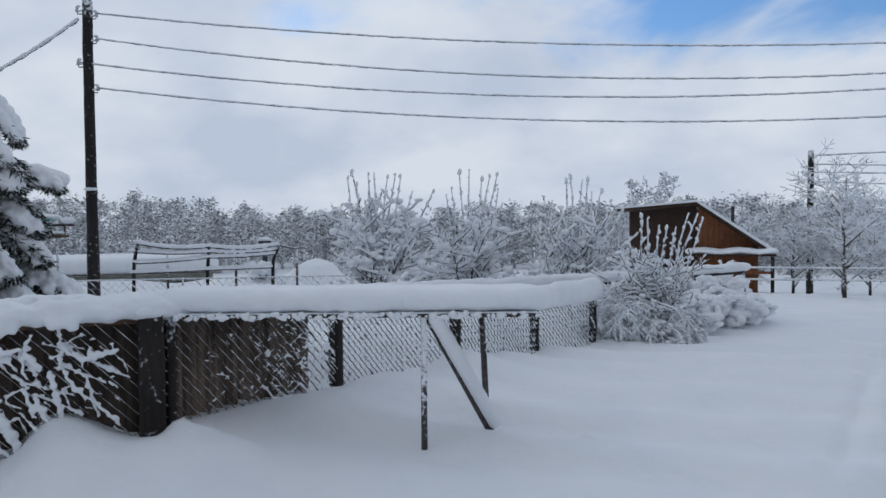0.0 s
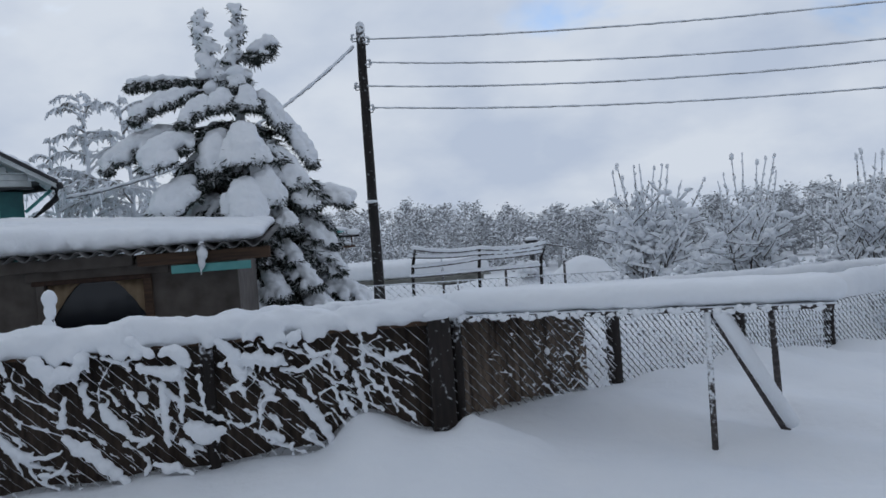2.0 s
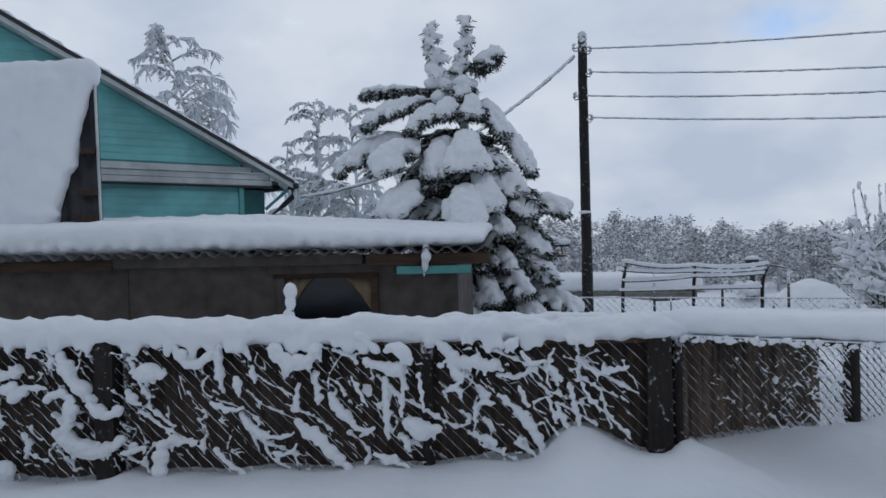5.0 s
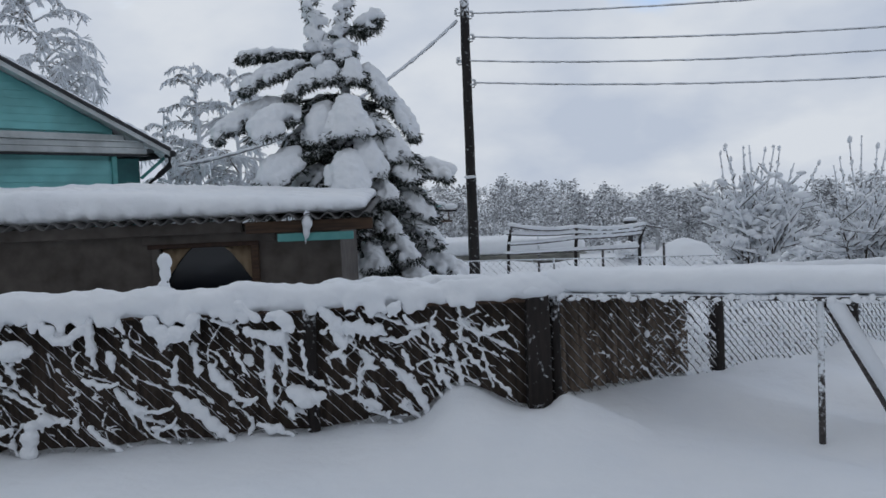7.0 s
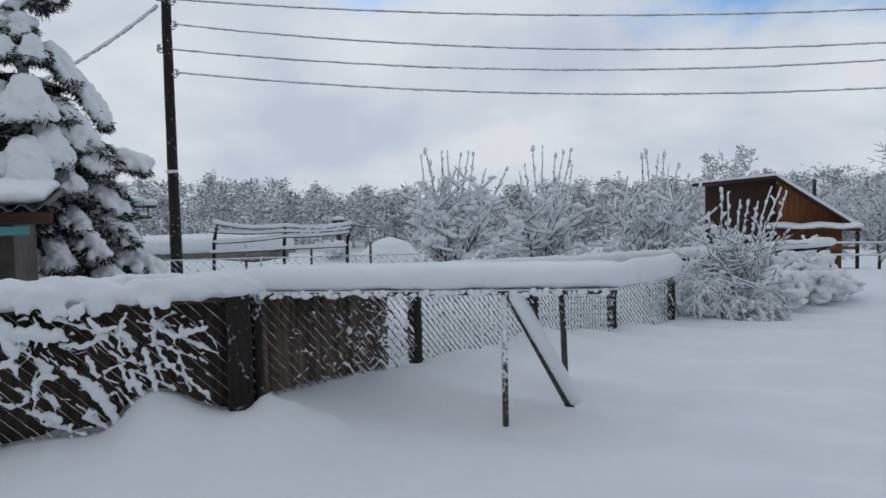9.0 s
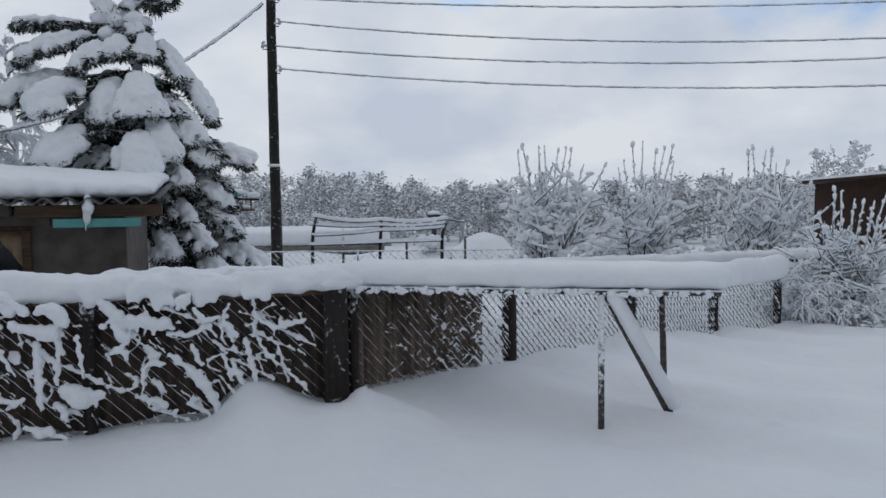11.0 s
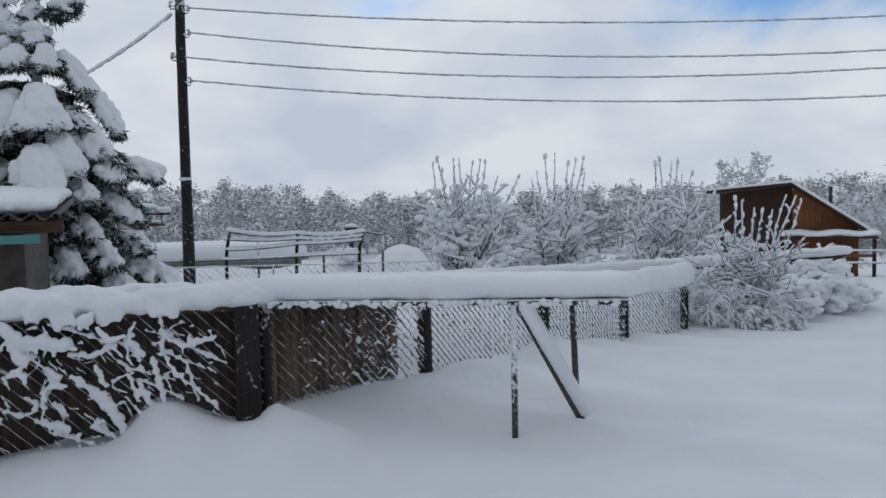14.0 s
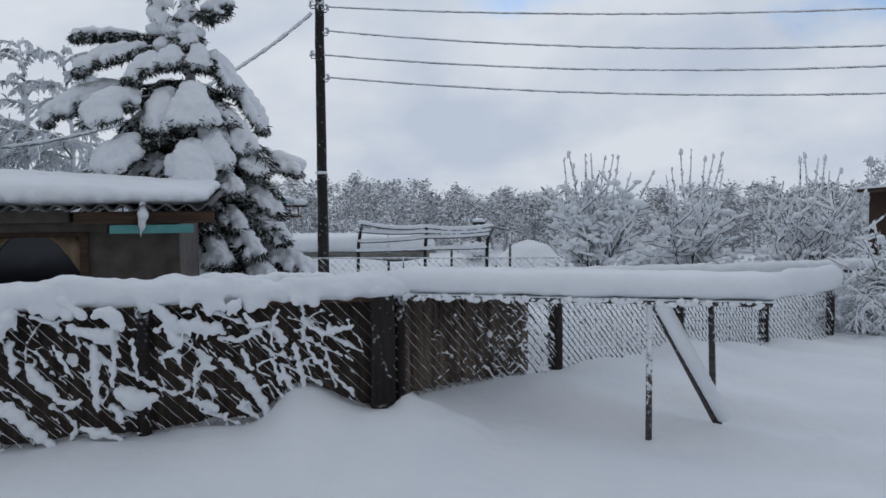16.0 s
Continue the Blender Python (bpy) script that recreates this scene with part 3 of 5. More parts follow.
    for i in range(130):
        # bare stems with little snow, mostly slanting down to the right
        u, z = rng.uniform(-6.1, -0.35), rng.uniform(0.12, 0.84)
        L = rng.uniform(0.05, 0.30)
        slant = rng.choice((0.0, 0.3, 0.7, 1.2, -0.4, 2.5))
        bow = rng.uniform(-0.09, 0.09)
        n = int(L / 0.022) + 3
        strand(u, z, [(slant * L * k / n * 0.7 + bow * math.sin(k / n * 3.14), -L * k / n) for k in range(n + 1)], rng.uniform(0.004, 0.012), 0.45)
    for i in range(26):
        # garlands on the stretch towards the far end
        u, z = rng.uniform(-6.1, -4.5), rng.uniform(0.05, 0.82)
        w, fall, sag = rng.uniform(0.12, 0.4), rng.uniform(-0.25, 0.05), rng.uniform(0.03, 0.10)
        n = int(w / 0.022) + 3
        strand(u, z, [(w * k / n, fall * k / n - sag * 4 * (k / n) * (1 - k / n)) for k in range(n + 1)], rng.uniform(0.018, 0.045), 0.3)
    for i in range(520):
        # short flecks caught on the wires
        u, z = rng.uniform(-6.1, -0.2), rng.uniform(-0.1, 0.84)
        if u > -0.9 and rng.random() < 0.35:
            continue
        L = rng.uniform(0.018, 0.055)
        dz = rng.choice((-1.0, -0.8, -0.9, 0.2, -2.5, -0.1))
        strand(u, z, [(L * k / 3, dz * L * k / 3 - 0.006 * (k % 2)) for k in range(4)], rng.uniform(0.003, 0.0085), 0.10)
    V, F = tubes(lines, 6)
    snow_mass("snow_on_vine", lumps, f, 0.0065, (V, F), 0.012, 0.025, "snow clinging to climbing stems")["kind"] = "stuff"
    V, F = tubes(stems, 4)
    tagged(mesh_object("vine", V, F, TWIG_DARK, f, "bare dark climbing stems"), kind="stuff")
    # short stake with a ball of snow
    sx, sy = xy(-2.50, 0.05)
    st = thing("stake", "thin stake topped with a ball of snow", "stake", at=(sx, sy, 0.6))
    V, F = tubes([[((0, 0, 0), 0.02), ((0, 0, 0.6), 0.018)]], 8)
    mesh_object("shaft", V, F, PIPE, st)
    snow_mass("snow_ball", [((0, 0, 0.60), (0.05, 0.05, 0.06), 0, 0), ((0.0, 0, 0.52), (0.04, 0.04, 0.06), 0, 0), ((-0.02, 0, 0.43), (0.045, 0.04, 0.05), 0, 0)], st, 0.012, wobble=0.01, size=0.05)


left_fence()


def right_fence():
    f = thing("fence", "low chain-link fence with dark posts behind drifted snow", "fence")
    rng = random.Random(5)
    tops = [0.87, 0.80, 0.66, 0.50, 0.52]
    for (x, y), t, r in zip(FENCE[1:], tops[1:], (0.058, 0.055, 0.05, 0.045)):
        post("post", x, y, -0.5, t + 0.02, r, POST, f, lean=(0.0, 0))
    for i in range(4):
        a, b = FENCE[i], FENCE[i + 1]
        chain_link(a, b, (tops[i], tops[i + 1]), (ground_z(*a) - 0.05, ground_z(*b) - 0.05), (0.075, 0.06, 0.06, 0.06)[i], WIRE_SNOW if i == 0 else MESH_SNOW, (0.0036, 0.0085, 0.0085, 0.0085)[i], f, -0.03, (2.4, 0, 0, 0)[i], (0.003, 0.0045, 0.0042, 0.004)[i])
        V, F = tubes([[((*a, tops[i]), 0.012), ((*b, tops[i + 1]), 0.012)]], 6)
        mesh_object("rail", V, F, PIPE, f)
    # one corrugated sheet stands behind the first bay
    a, b = FENCE[0], FENCE[1]
    V, F = [], []
    L = math.hypot(b[0] - a[0], b[1] - a[1])
    n = 70
    for i in range(n + 1):
        s = 0.08 + (L * 0.85 - 0.08) * i / n
        o = 0.055 + 0.024 * math.sin(s * 2 * math.pi / 0.115)
        for q, (oo, z) in enumerate(((o, -0.3), (o, 0.83), (o + 0.007, 0.83), (o + 0.007, -0.3))):
            V.append((a[0] + (b[0] - a[0]) * s / L - (b[1] - a[1]) / L * oo, a[1] + (b[1] - a[1]) * s / L + (b[0] - a[0]) / L * oo, z))
    for i in range(n):
        o = i * 4
        F += [(o + q, o + 4 + q, o + 4 + (q + 1) % 4, o + (q + 1) % 4) for q in range(4)]
    F += [(0, 1, 2, 3), (n * 4 + 3, n * 4 + 2, n * 4 + 1, n * 4)]
    mesh_object("lining_sheet", V, F, OLD_SLATE, f, "dark brown corrugated sheet", True)
    flecks, pats = [], []
    for i in range(460):
        s = L * (0.12 + 0.80 * math.sqrt(rng.random()))
        z = rng.uniform(0.08, 0.80)
        if rng.random() > 0.25 + 0.75 * s / L - 0.25 * z:
            continue
        n = rng.randint(2, 6)
        wob = rng.uniform(0.008, 0.022)
        way = rng.choice((-1.0, -1.0, 0.6, -0.3))
        line = []
        for k in range(n + 1):
            q = s + k * wob
            if q > L:
                break
            line.append(((a[0] + (b[0] - a[0]) * q / L + (b[1] - a[1]) / L * 0.045, a[1] + (b[1] - a[1]) * q / L - (b[0] - a[0]) / L * 0.045, z + way * k * wob), rng.uniform(0.003, 0.0075)))
        if len(line) > 1:
            flecks.append(line)
            if rng.random() < 0.02:
                p = line[-1][0]
                pats.append((p, (rng.uniform(0.02, 0.04), 0.02, rng.uniform(0.018, 0.035)), 0.9, rng.uniform(-0.5, 0.5)))
    tagged(snow_mass("caught_snow", pats, f, 0.0065, tubes(flecks, 6), 0.006, 0.03, "flecks of snow caught in the mesh"), kind="stuff")
    items = []
    for i in range(4):
        items += cap_items(FENCE[i], FENCE[i + 1], tops[i] - 0.01, tops[i + 1] - 0.01, 0.11, (0.10, 0.14, 0.2, 0.24)[i], rng, 0.1, 0.1)
    snow_mass("snow_cap", items, f, 0.03, wobble=0.02, size=0.25, label="smooth thick snow along the rail")


right_fence()


def plank_table():
    f = thing("plank_table", "long rough plank stand carrying a thick slab of snow", "stand")
    z = 0.87
    boxed("plank", (-1.72, 0.62, 4.93, 5.16, z - 0.03, z), PIPE, f, "rough snow-crusted plank", 0.004)
    boxed("plank", (-1.60, 0.62, 5.17, 5.40, z - 0.03, z), PIPE, f, "", 0.004)
    V, F = tubes([[((-0.117, 4.945, -0.4), 0.021), ((-0.117, 4.945, z - 0.03), 0.020)]], 10)
    mesh_object("leg", V, F, PIPE, f, "", True)
    V, F = tubes([[((0.35, 6.25, -0.3), 0.024), ((0.27, 5.38, z - 0.03), 0.022)]], 10)
    mesh_object("leg", V, F, PIPE, f, "", True)
    V, F = tubes([[((0.345, 5.50, -0.06), 0.028), ((-0.09, 4.97, z - 0.03), 0.026)]], 10)
    mesh_object("brace", V, F, PIPE, f, "slanting brace with snow lying on it", True)
    rng = random.Random(2)
    items = [(lerp((0.33, 5.478, 0.01), (-0.07, 4.99, z - 0.07), i / 24), (0.056, 0.050, 0.050), 0.8, 0) for i in range(25)]
    for it in range(len(items)):
        c, r, a, b = items[it]
        items[it] = ((c[0] + 0.030, c[1] - 0.022, c[2] + 0.028), r, a, b)
    snow_mass("snow_on_brace", items, f, 0.012, wobble=0.006, size=0.06)
    items = []
    x = -1.74
    while x < 0.64:
        for y in (5.03, 5.16, 5.29):
            items.append(((x, y + rng.uniform(-0.015, 0.015), z + 0.078), (0.11, 0.125, 0.085 * rng.uniform(0.92, 1.08)), 0, 0))
        x += 0.075
    snow_mass("snow_slab", items, f, 0.03, wobble=0.02, size=0.3, label="smooth thick slab of snow")
    crumbs = []
    for i in range(150):
        x = rng.uniform(-1.72, 0.62)
        w = rng.uniform(0.006, 0.017)
        crumbs.append(((x, 4.925, z - rng.uniform(0.0, 0.032)), (w * rng.uniform(1.0, 2.5), w, w * rng.uniform(0.7, 1.6)), 0, rng.uniform(-0.4, 0.4)))
    V, F = blobs(crumbs, 1, 0.25, rng)
    tagged(mesh_object("snow_crust", V, F, SNOW, f, "crumbs of snow frozen to the plank edge", True), kind="stuff")


plank_table()


# ---- shed behind the fence (local frame: x along it, y away) ----
def shed():
    s = thing("shed", "low grey shed with a snow-laden corrugated slate roof", "shed", at=(*CORNER, 0), turn=TURN)
    # wall with a real opening
    for name, d in (("wall", (-7.4, -4.22, 1.15, 1.27, -0.8, 1.40)), ("wall", (-4.215, -2.90, 1.15, 1.27, -0.8, 1.40)),
                    ("wall", (-2.895, -2.10, 1.15, 1.27, 1.25, 1.40)), ("wall", (-2.895, -2.10, 1.15, 1.27, -0.8, 0.45)),
                    ("wall", (-2.095, -1.43, 1.15, 1.27, -0.8, 1.40)), ("wall", (-1.55, -1.43, 1.275, 2.9, -0.8, 1.40)),
                    ("wall", (-7.4, -1.56, 2.8, 2.9, -0.8, 1.40))):
        boxed(name, d, PLASTER, s, "", 0.006)
    boxed("lintel", (-3.0, -1.95, 1.125, 1.148, 1.27, 1.36), PLASTER, s, "weathered grey board over the opening", 0.004)
    boxed("window_jamb", (-2.14, -2.08, 1.10, 1.16, 0.4, 1.26), BROWN, s, "brown wooden jamb", 0.004)
    boxed("window_jamb", (-2.92, -2.86, 1.10, 1.16, 0.4, 1.26), PLASTER, s, "", 0.004)
    boxed("window_head", (-2.95, -2.08, 1.095, 1.15, 1.24, 1.275), RUST_DARK, s, "", 0.004)
    boxed("window_pane", (-2.86, -2.14, 1.215, 1.225, 0.45, 1.24), GLASS, s, "dark window pane", 0.0)
    for side in (-1, 1):
        V, F = [], []
        x0 = -2.50 + side * 0.36
        n = 12
        for i in range(n + 1):
            t = i / n
            x = x0 - side * 0.24 * t
            low = 1.24 - 0.30 * (1 - t) ** 1.3
            y = 1.19 + 0.010 * math.sin(i * 1.7)
            V += [(x, y, low), (x, y, 1.24), (x, y + 0.006, 1.24), (x, y + 0.006, low)]
        for i in range(n):
            o = i * 4
            F += [(o + q, o + 4 + q, o + 4 + (q + 1) % 4, o + (q + 1) % 4) for q in range(4)]
        mesh_object("curtain", V, F, CURTAIN, s, "tan curtain drawn to the corner", True)
    boxed("fascia", (-2.15, -1.16, 0.985, 1.02, 1.335, 1.425), BROWN, s, "brown timber under the eave", 0.005)
    boxed("fascia", (-6.0, -4.30, 1.03, 1.07, 1.335, 1.42), BROWN, s, "", 0.005)
    boxed("batten", (-1.90, -1.31, 0.955, 0.98, 1.262, 1.325), TURQ_BOARD, s, "turquoise painted board", 0.004)
    boxed("beam", (-7.4, -2.2, 1.05, 1.14, 1.345, 1.44), PLASTER, s, "", 0.006)
    # corrugated slate, wave 150 mm
    V, F = [], []
    x0, x1 = -7.4, -1.17
    n = int((x1 - x0) / 0.01875)
    for i in range(n + 1):
        x = x0 + (x1 - x0) * i / n
        w = 0.024 * math.cos(2 * math.pi * x / 0.15)
        for y, z in ((0.90, 1.455), (3.0, 1.595)):
            V += [(x, y, z + w), (x, y, z + w - 0.008)]
    for i in range(n):
        o = i * 4
        F += [(o, o + 4, o + 6, o + 2), (o + 1, o + 3, o + 7, o + 5), (o, o + 1, o + 5, o + 4), (o + 2, o + 6, o + 7, o + 3)]
    F += [(0, 2, 3, 1), (n * 4, n * 4 + 1, n * 4 + 3, n * 4 + 2)]
    mesh_object("roof", V, F, SLATE, s, "grey corrugated slate sheets", True)
    rng = random.Random(9)
    items = []
    x = -7.35
    while x < -1.30:
        thick = 0.25 * min(1.0, 0.36 + (-1.17 - x) * 0.25)
        for y in (1.045, 1.2, 1.45, 1.75, 2.1, 2.5, 2.85):
            z = 1.475 + (y - 0.93) * 0.064
            items.append(((x, y + rng.uniform(-0.03, 0.03), z + thick * 0.46), (0.16, 0.24 if y > 1.1 else 0.13, thick * 0.56 * rng.uniform(0.94, 1.06)), 0, 0))
        x += 0.12
    x = -7.35 + 0.075
    while x < -1.28:
        items.append(((x + 0.075, 0.95, 1.475 + 0.055), (0.058, 0.06, 0.055), 0, 0))
        x += 0.15
    snow_mass("roof_snow", items, s, 0.035, wobble=0.03, size=0.2, label="thick snow with a scalloped lower edge")
    snow_mass("hanging_snow", [((-1.66, 0.93, 1.40), (0.045, 0.04, 0.055), 0, 0), ((-1.67, 0.93, 1.33), (0.03, 0.03, 0.05), 0, 0), ((-1.68, 0.935, 1.27), (0.012, 0.012, 0.04), 0, 0), ((-1.66, 0.95, 1.46), (0.03, 0.04, 0.05), 0, 0)], s, 0.012, wobble=0.01, size=0.05)


shed()


def steep_outbuilding():
    s = thing("outbuilding", "outbuilding with a steep metal roof under sliding snow", "outbuilding", at=(*CORNER, 0), turn=TURN)
    boxed("wall", (-6.7, -5.6, 2.1, 2.8, -0.8, 1.75), PLASTER, s, "", 0.0)
    # near-upright roof plane towards the yard, its edge leaning in, then the back slope

    def face(z):
        return 1.84 + (z - 1.60) * 0.17

    def verge(z):
        return -4.80 - (z - 1.60) * 0.11
    V, F = [], []
    x0 = -6.7
    n = 110
    for i in range(n + 1):
        t = i / n
        w = 0.012 * math.cos(2 * math.pi * t * 2.0 / 0.13)
        for y, z, x1 in ((face(1.6), 1.60, verge(1.6)), (face(3.22), 3.22, verge(3.22)), (2.9, 1.7, -5.6)):
            x = x0 + (x1 - x0) * t
            V += [(x, y - w, z), (x, y - w + 0.012, z - 0.004)]
    for i in range(n):
        o = i * 6
        for q in (0, 2):
            F += [(o + q, o + 6 + q, o + 8 + q, o + 2 + q), (o + 1 + q, o + 3 + q, o + 9 + q, o + 7 + q)]
    mesh_object("roof", V, F, METAL, s, "dark corrugated metal roof", True)
    for z in (1.78, 2.02, 2.42):
        boxed("roof_batten", (-5.05, verge(z) - 0.02, face(z) - 0.055, face(z) - 0.018, z, z + 0.06), RUST_DARK, s, "", 0.003)
    part_tube("verge_trim", [((verge(1.58), face(1.58) - 0.02, 1.58), 0.014), ((verge(3.24), face(3.24) - 0.02, 3.24), 0.014)], WHITE, s, 6, "pale edge trim")
    rng = random.Random(4)
    items = []
    z = 1.63
    while z < 3.26:
        t = (z - 1.63) / 1.62
        edge = -5.26 + (verge(3.22) + 5.28) * t + rng.uniform(-0.012, 0.012)
        y = face(z)
        x = -6.7
        while x < edge - 0.12:
            items.append(((x, y - 0.03, z), (0.2, 0.13, 0.12), 0, 0))
            x += 0.16
        items.append(((edge - 0.10, y - 0.03, z), (0.1, 0.12, 0.08), 0, 0))
        z += 0.07
    for x in np.arange(-6.7, -5.10, 0.14):
        items.append(((float(x), face(3.22) + 0.05, 3.20 + rng.uniform(-0.02, 0.02)), (0.14, 0.2, 0.12), 0, 0))
    for i in range(60):
        zz = rng.uniform(1.75, 3.15)
        items.append(((rng.uniform(-6.6, -5.35), face(zz) - rng.uniform(0.06, 0.11), zz), (rng.uniform(0.1, 0.28), 0.09, rng.uniform(0.06, 0.16)), 0, 0))
    snow_mass("roof_snow", items, s, 0.03, wobble=0.07, size=0.22, label="heavy slab of snow sliding off the roof")


def part_tube(name, line, mat, parent, sides=8, label=""):
    V, F = tubes([line], sides)
    return mesh_object(name, V, F, mat, parent, label, True)


steep_outbuilding()


def house():
    """Gable towards the yard: x along it to the low eave at 0, y into the house."""
    s = thing("house", "turquoise timber-clad house with a dark-edged gable roof", "house", at=(-8.87, 9.13, 0), turn=75)
    v = 0.26
    ridge, slope, eave = -6.6, 0.472, 2.49

    def rake(u):
        return eave - slope * u if u > ridge else eave - slope * ridge - slope * (ridge - u)
    far = 2 * ridge
    bm = bmesh.new()
    prof = [(far + 0.4, -1.0), (-0.76, -1.0), (-0.76, rake(-0.76) - 0.08), (ridge, rake(ridge) - 0.08), (far + 0.4, rake(far + 0.4) - 0.08)]
    a = [bm.verts.new((x, v + 0.02, z)) for x, z in prof]
    b = [bm.verts.new((x, v + 7.0, z)) for x, z in prof]
    bm.faces.new(a)
    bm.faces.new(b[::-1])
    for i in range(len(a)):
        bm.faces.new((a[i], b[i], b[(i + 1) % len(a)], a[(i + 1) % len(a)]))
    bmesh.ops.recalc_face_normals(bm, faces=bm.faces)
    part("wall", bm, TURQ, s)
    # lapped siding, one board a row
    z = 0.92
    while z < 5.4:
        top = z + 0.103
        if not 2.29 < z < 2.69:
            right = -0.80 if z < 2.4 else min(-0.80, -(top + 0.10 - eave) / slope)
            left = far + 0.4 if z < 2.4 else 2 * ridge - right
            if right - left > 0.3:
                bm = bmesh.new()
                vs = [bm.verts.new(c) for c in ((left, v - 0.013, z), (right, v - 0.013, z), (right, v - 0.003, top), (left, v - 0.003, top), (left, v + 0.02, z), (right, v + 0.02, z), (right, v + 0.02, top), (left, v + 0.02, top))]
                for q in ((0, 1, 2, 3), (4, 7, 6, 5), (0, 4, 5, 1), (3, 2, 6, 7), (1, 5, 6, 2), (0, 3, 7, 4)):
                    bm.faces.new([vs[i] for i in q])
                part("siding_board", bm, TURQ, s)
        z += 0.10
    boxed("cornice", (far, -0.30, v - 0.10, v - 0.02, 2.415, 2.50), WHITE, s, "white boarded cornice", 0.006)
    boxed("cornice", (far, -0.34, v - 0.10, v - 0.02, 2.505, 2.585), WHITE, s, "", 0.006)
    boxed("cornice_cap", (far, -0.42, v - 0.13, v - 0.02, 2.59, 2.61), WHITE, s, "", 0.004)
    boxed("cornice", (far, -0.62, v - 0.05, v - 0.022, 2.612, 2.69), WHITE, s, "", 0.006)
    boxed("cornice_cap", (far, -0.28, v - 0.12, v - 0.02, 2.385, 2.411), METAL, s, "dark metal drip edge", 0.004)
    boxed("corner_board", (-0.82, -0.745, v - 0.04, v + 0.05, -0.8, 2.384), TURQ_BOARD, s, "pale turquoise corner board", 0.004)
    # set-back wall: the shade under the eave is put into its colour
    boxed("side_wall", (-0.74, -0.34, v + 0.06, v + 1.6, -0.8, 2.36), TURQ_SHADED, s, "turquoise boarded side wall with shade in its colour", 0.004)
    for u0, u1 in ((0.0, ridge), (far, ridge)):
        for name, mat, dz0, dz1, y0, y1 in (("roof", METAL, -0.035, 0.015, 0.0, v + 7.4), ("bargeboard", WHITE, -0.105, -0.038, 0.02, 0.05), ("soffit", WHITE, -0.07, -0.038, 0.055, v)):
            bm = bmesh.new()
            vs = [bm.verts.new((u, y, rake(u) + dz)) for dz in (dz0, dz1) for y in (y0, y1) for u in (u0, u1)]
            for q in ((0, 2, 3, 1), (4, 5, 7, 6), (0, 1, 5, 4), (2, 6, 7, 3), (0, 4, 6, 2), (1, 3, 7, 5)):
                bm.faces.new([vs[i] for i in q])
            bmesh.ops.recalc_face_normals(bm, faces=bm.faces)
            part(name, bm, mat, s)
    rng = random.Random(8)
    items = []
    u = -0.05
    while u > far:
        for y in (0.35, 1.2, 2.4):
            items.append(((u, y, rake(u) + 0.04), (0.22, 0.3 if y < 1 else 0.8, rng.uniform(0.04, 0.065)), 0, 0))
        u -= 0.2
    items.append(((0.04, 0.25, eave - 0.02), (0.10, 0.25, 0.12), 0, 0))
    snow_mass("roof_snow", items, s, 0.045, wobble=0.03, size=0.25, label="thin snow on the roof")
    part_tube("downpipe", [((0.03, 0.10, eave - 0.10), 0.042), ((0.03, 0.12, eave - 0.24), 0.042), ((-0.08, 0.2, eave - 0.36), 0.042), ((-0.34, v, eave - 0.58), 0.042), ((-0.36, v + 0.02, -0.5), 0.042)], METAL, s, 10, "dark metal downpipe")
    part_tube("gutter", [((0.03, 0.0, eave - 0.07), 0.05), ((0.03, 7.0, eave - 0.09), 0.05)], METAL, s, 10)
    part_tube("eave_strut", [((0.0, 0.2, eave - 0.12), 0.025), ((-0.36, v, eave - 0.42), 0.025)], TURQ_BOARD, s, 6)


# the siding's turquoise, darkened to hold the eave's shade
TURQ_SHADED = plain("shaded_turquoise_board", (0.02, 0.13, 0.135), (0.03, 0.18, 0.18), 8, 0.6)
house()


# ---- power poles and lines ----
def pole(name, x, y, z0, z1, r, hooks, label):
    p = thing(name, label, "power pole", at=(x, y, 0))
    rng = random.Random(3)
    pts = [((rng.uniform(-0.006, 0.006), rng.uniform(-0.006, 0.006), z0 + (z1 - z0) * i / 14), r * (1.12 - 0.2 * i / 14)) for i in range(15)]
    V, F = tubes(pts and [pts], 14)
    mesh_object("shaft", V, F, POLE, p, "dark weathered timber", True)
    snow_mass("snow_tuft", [((0, 0, z1 + 0.02), (r * 0.9, r * 0.9, 0.05), 0, 0)], p, 0.02, wobble=0.01, size=0.05)
    for side, z in hooks:
        h = part_tube("hook", [((side * r * 0.6, -0.02, z - 0.05), 0.009), ((side * (r + 0.06), -0.02, z - 0.05), 0.009), ((side * (r + 0.07), -0.02, z - 0.01), 0.009)], METAL, p)
        V, F = tubes([[((side * (r + 0.07), -0.02, z - 0.02), 0.026), ((side * (r + 0.07), -0.02, z + 0.015), 0.03), ((side * (r + 0.07), -0.02, z + 0.02), 0.018), ((side * (r + 0.07), -0.02, z + 0.06), 0.022)]], 10)
        mesh_object("insulator", V, F, CERAMIC, h, "white insulator", True)
        snow_mass("snow_tuft", [((side * (r + 0.05), -0.02, z + 0.07), (0.04, 0.04, 0.025), 0, 0), ((side * (r + 0.0), -0.02, z), (0.05, 0.03, 0.02), 0, 0)], p, 0.014, wobble=0.006, size=0.04)
    return p


PX, PY = -5.71, 13.0
near_pole = pole("power_pole", PX, PY, -0.9, 5.02, 0.085, ((-1, 4.80), (1, 4.72), (1, 4.33), (-1, 3.96), (1, 3.55)), "tall dark timber power pole with four insulators")
part_tube("stub_post", [((0.02, 0.03, -0.9), 0.075), ((0.02, 0.03, 1.95), 0.07)], POLE, near_pole, 12, "short stub lashed to the pole")
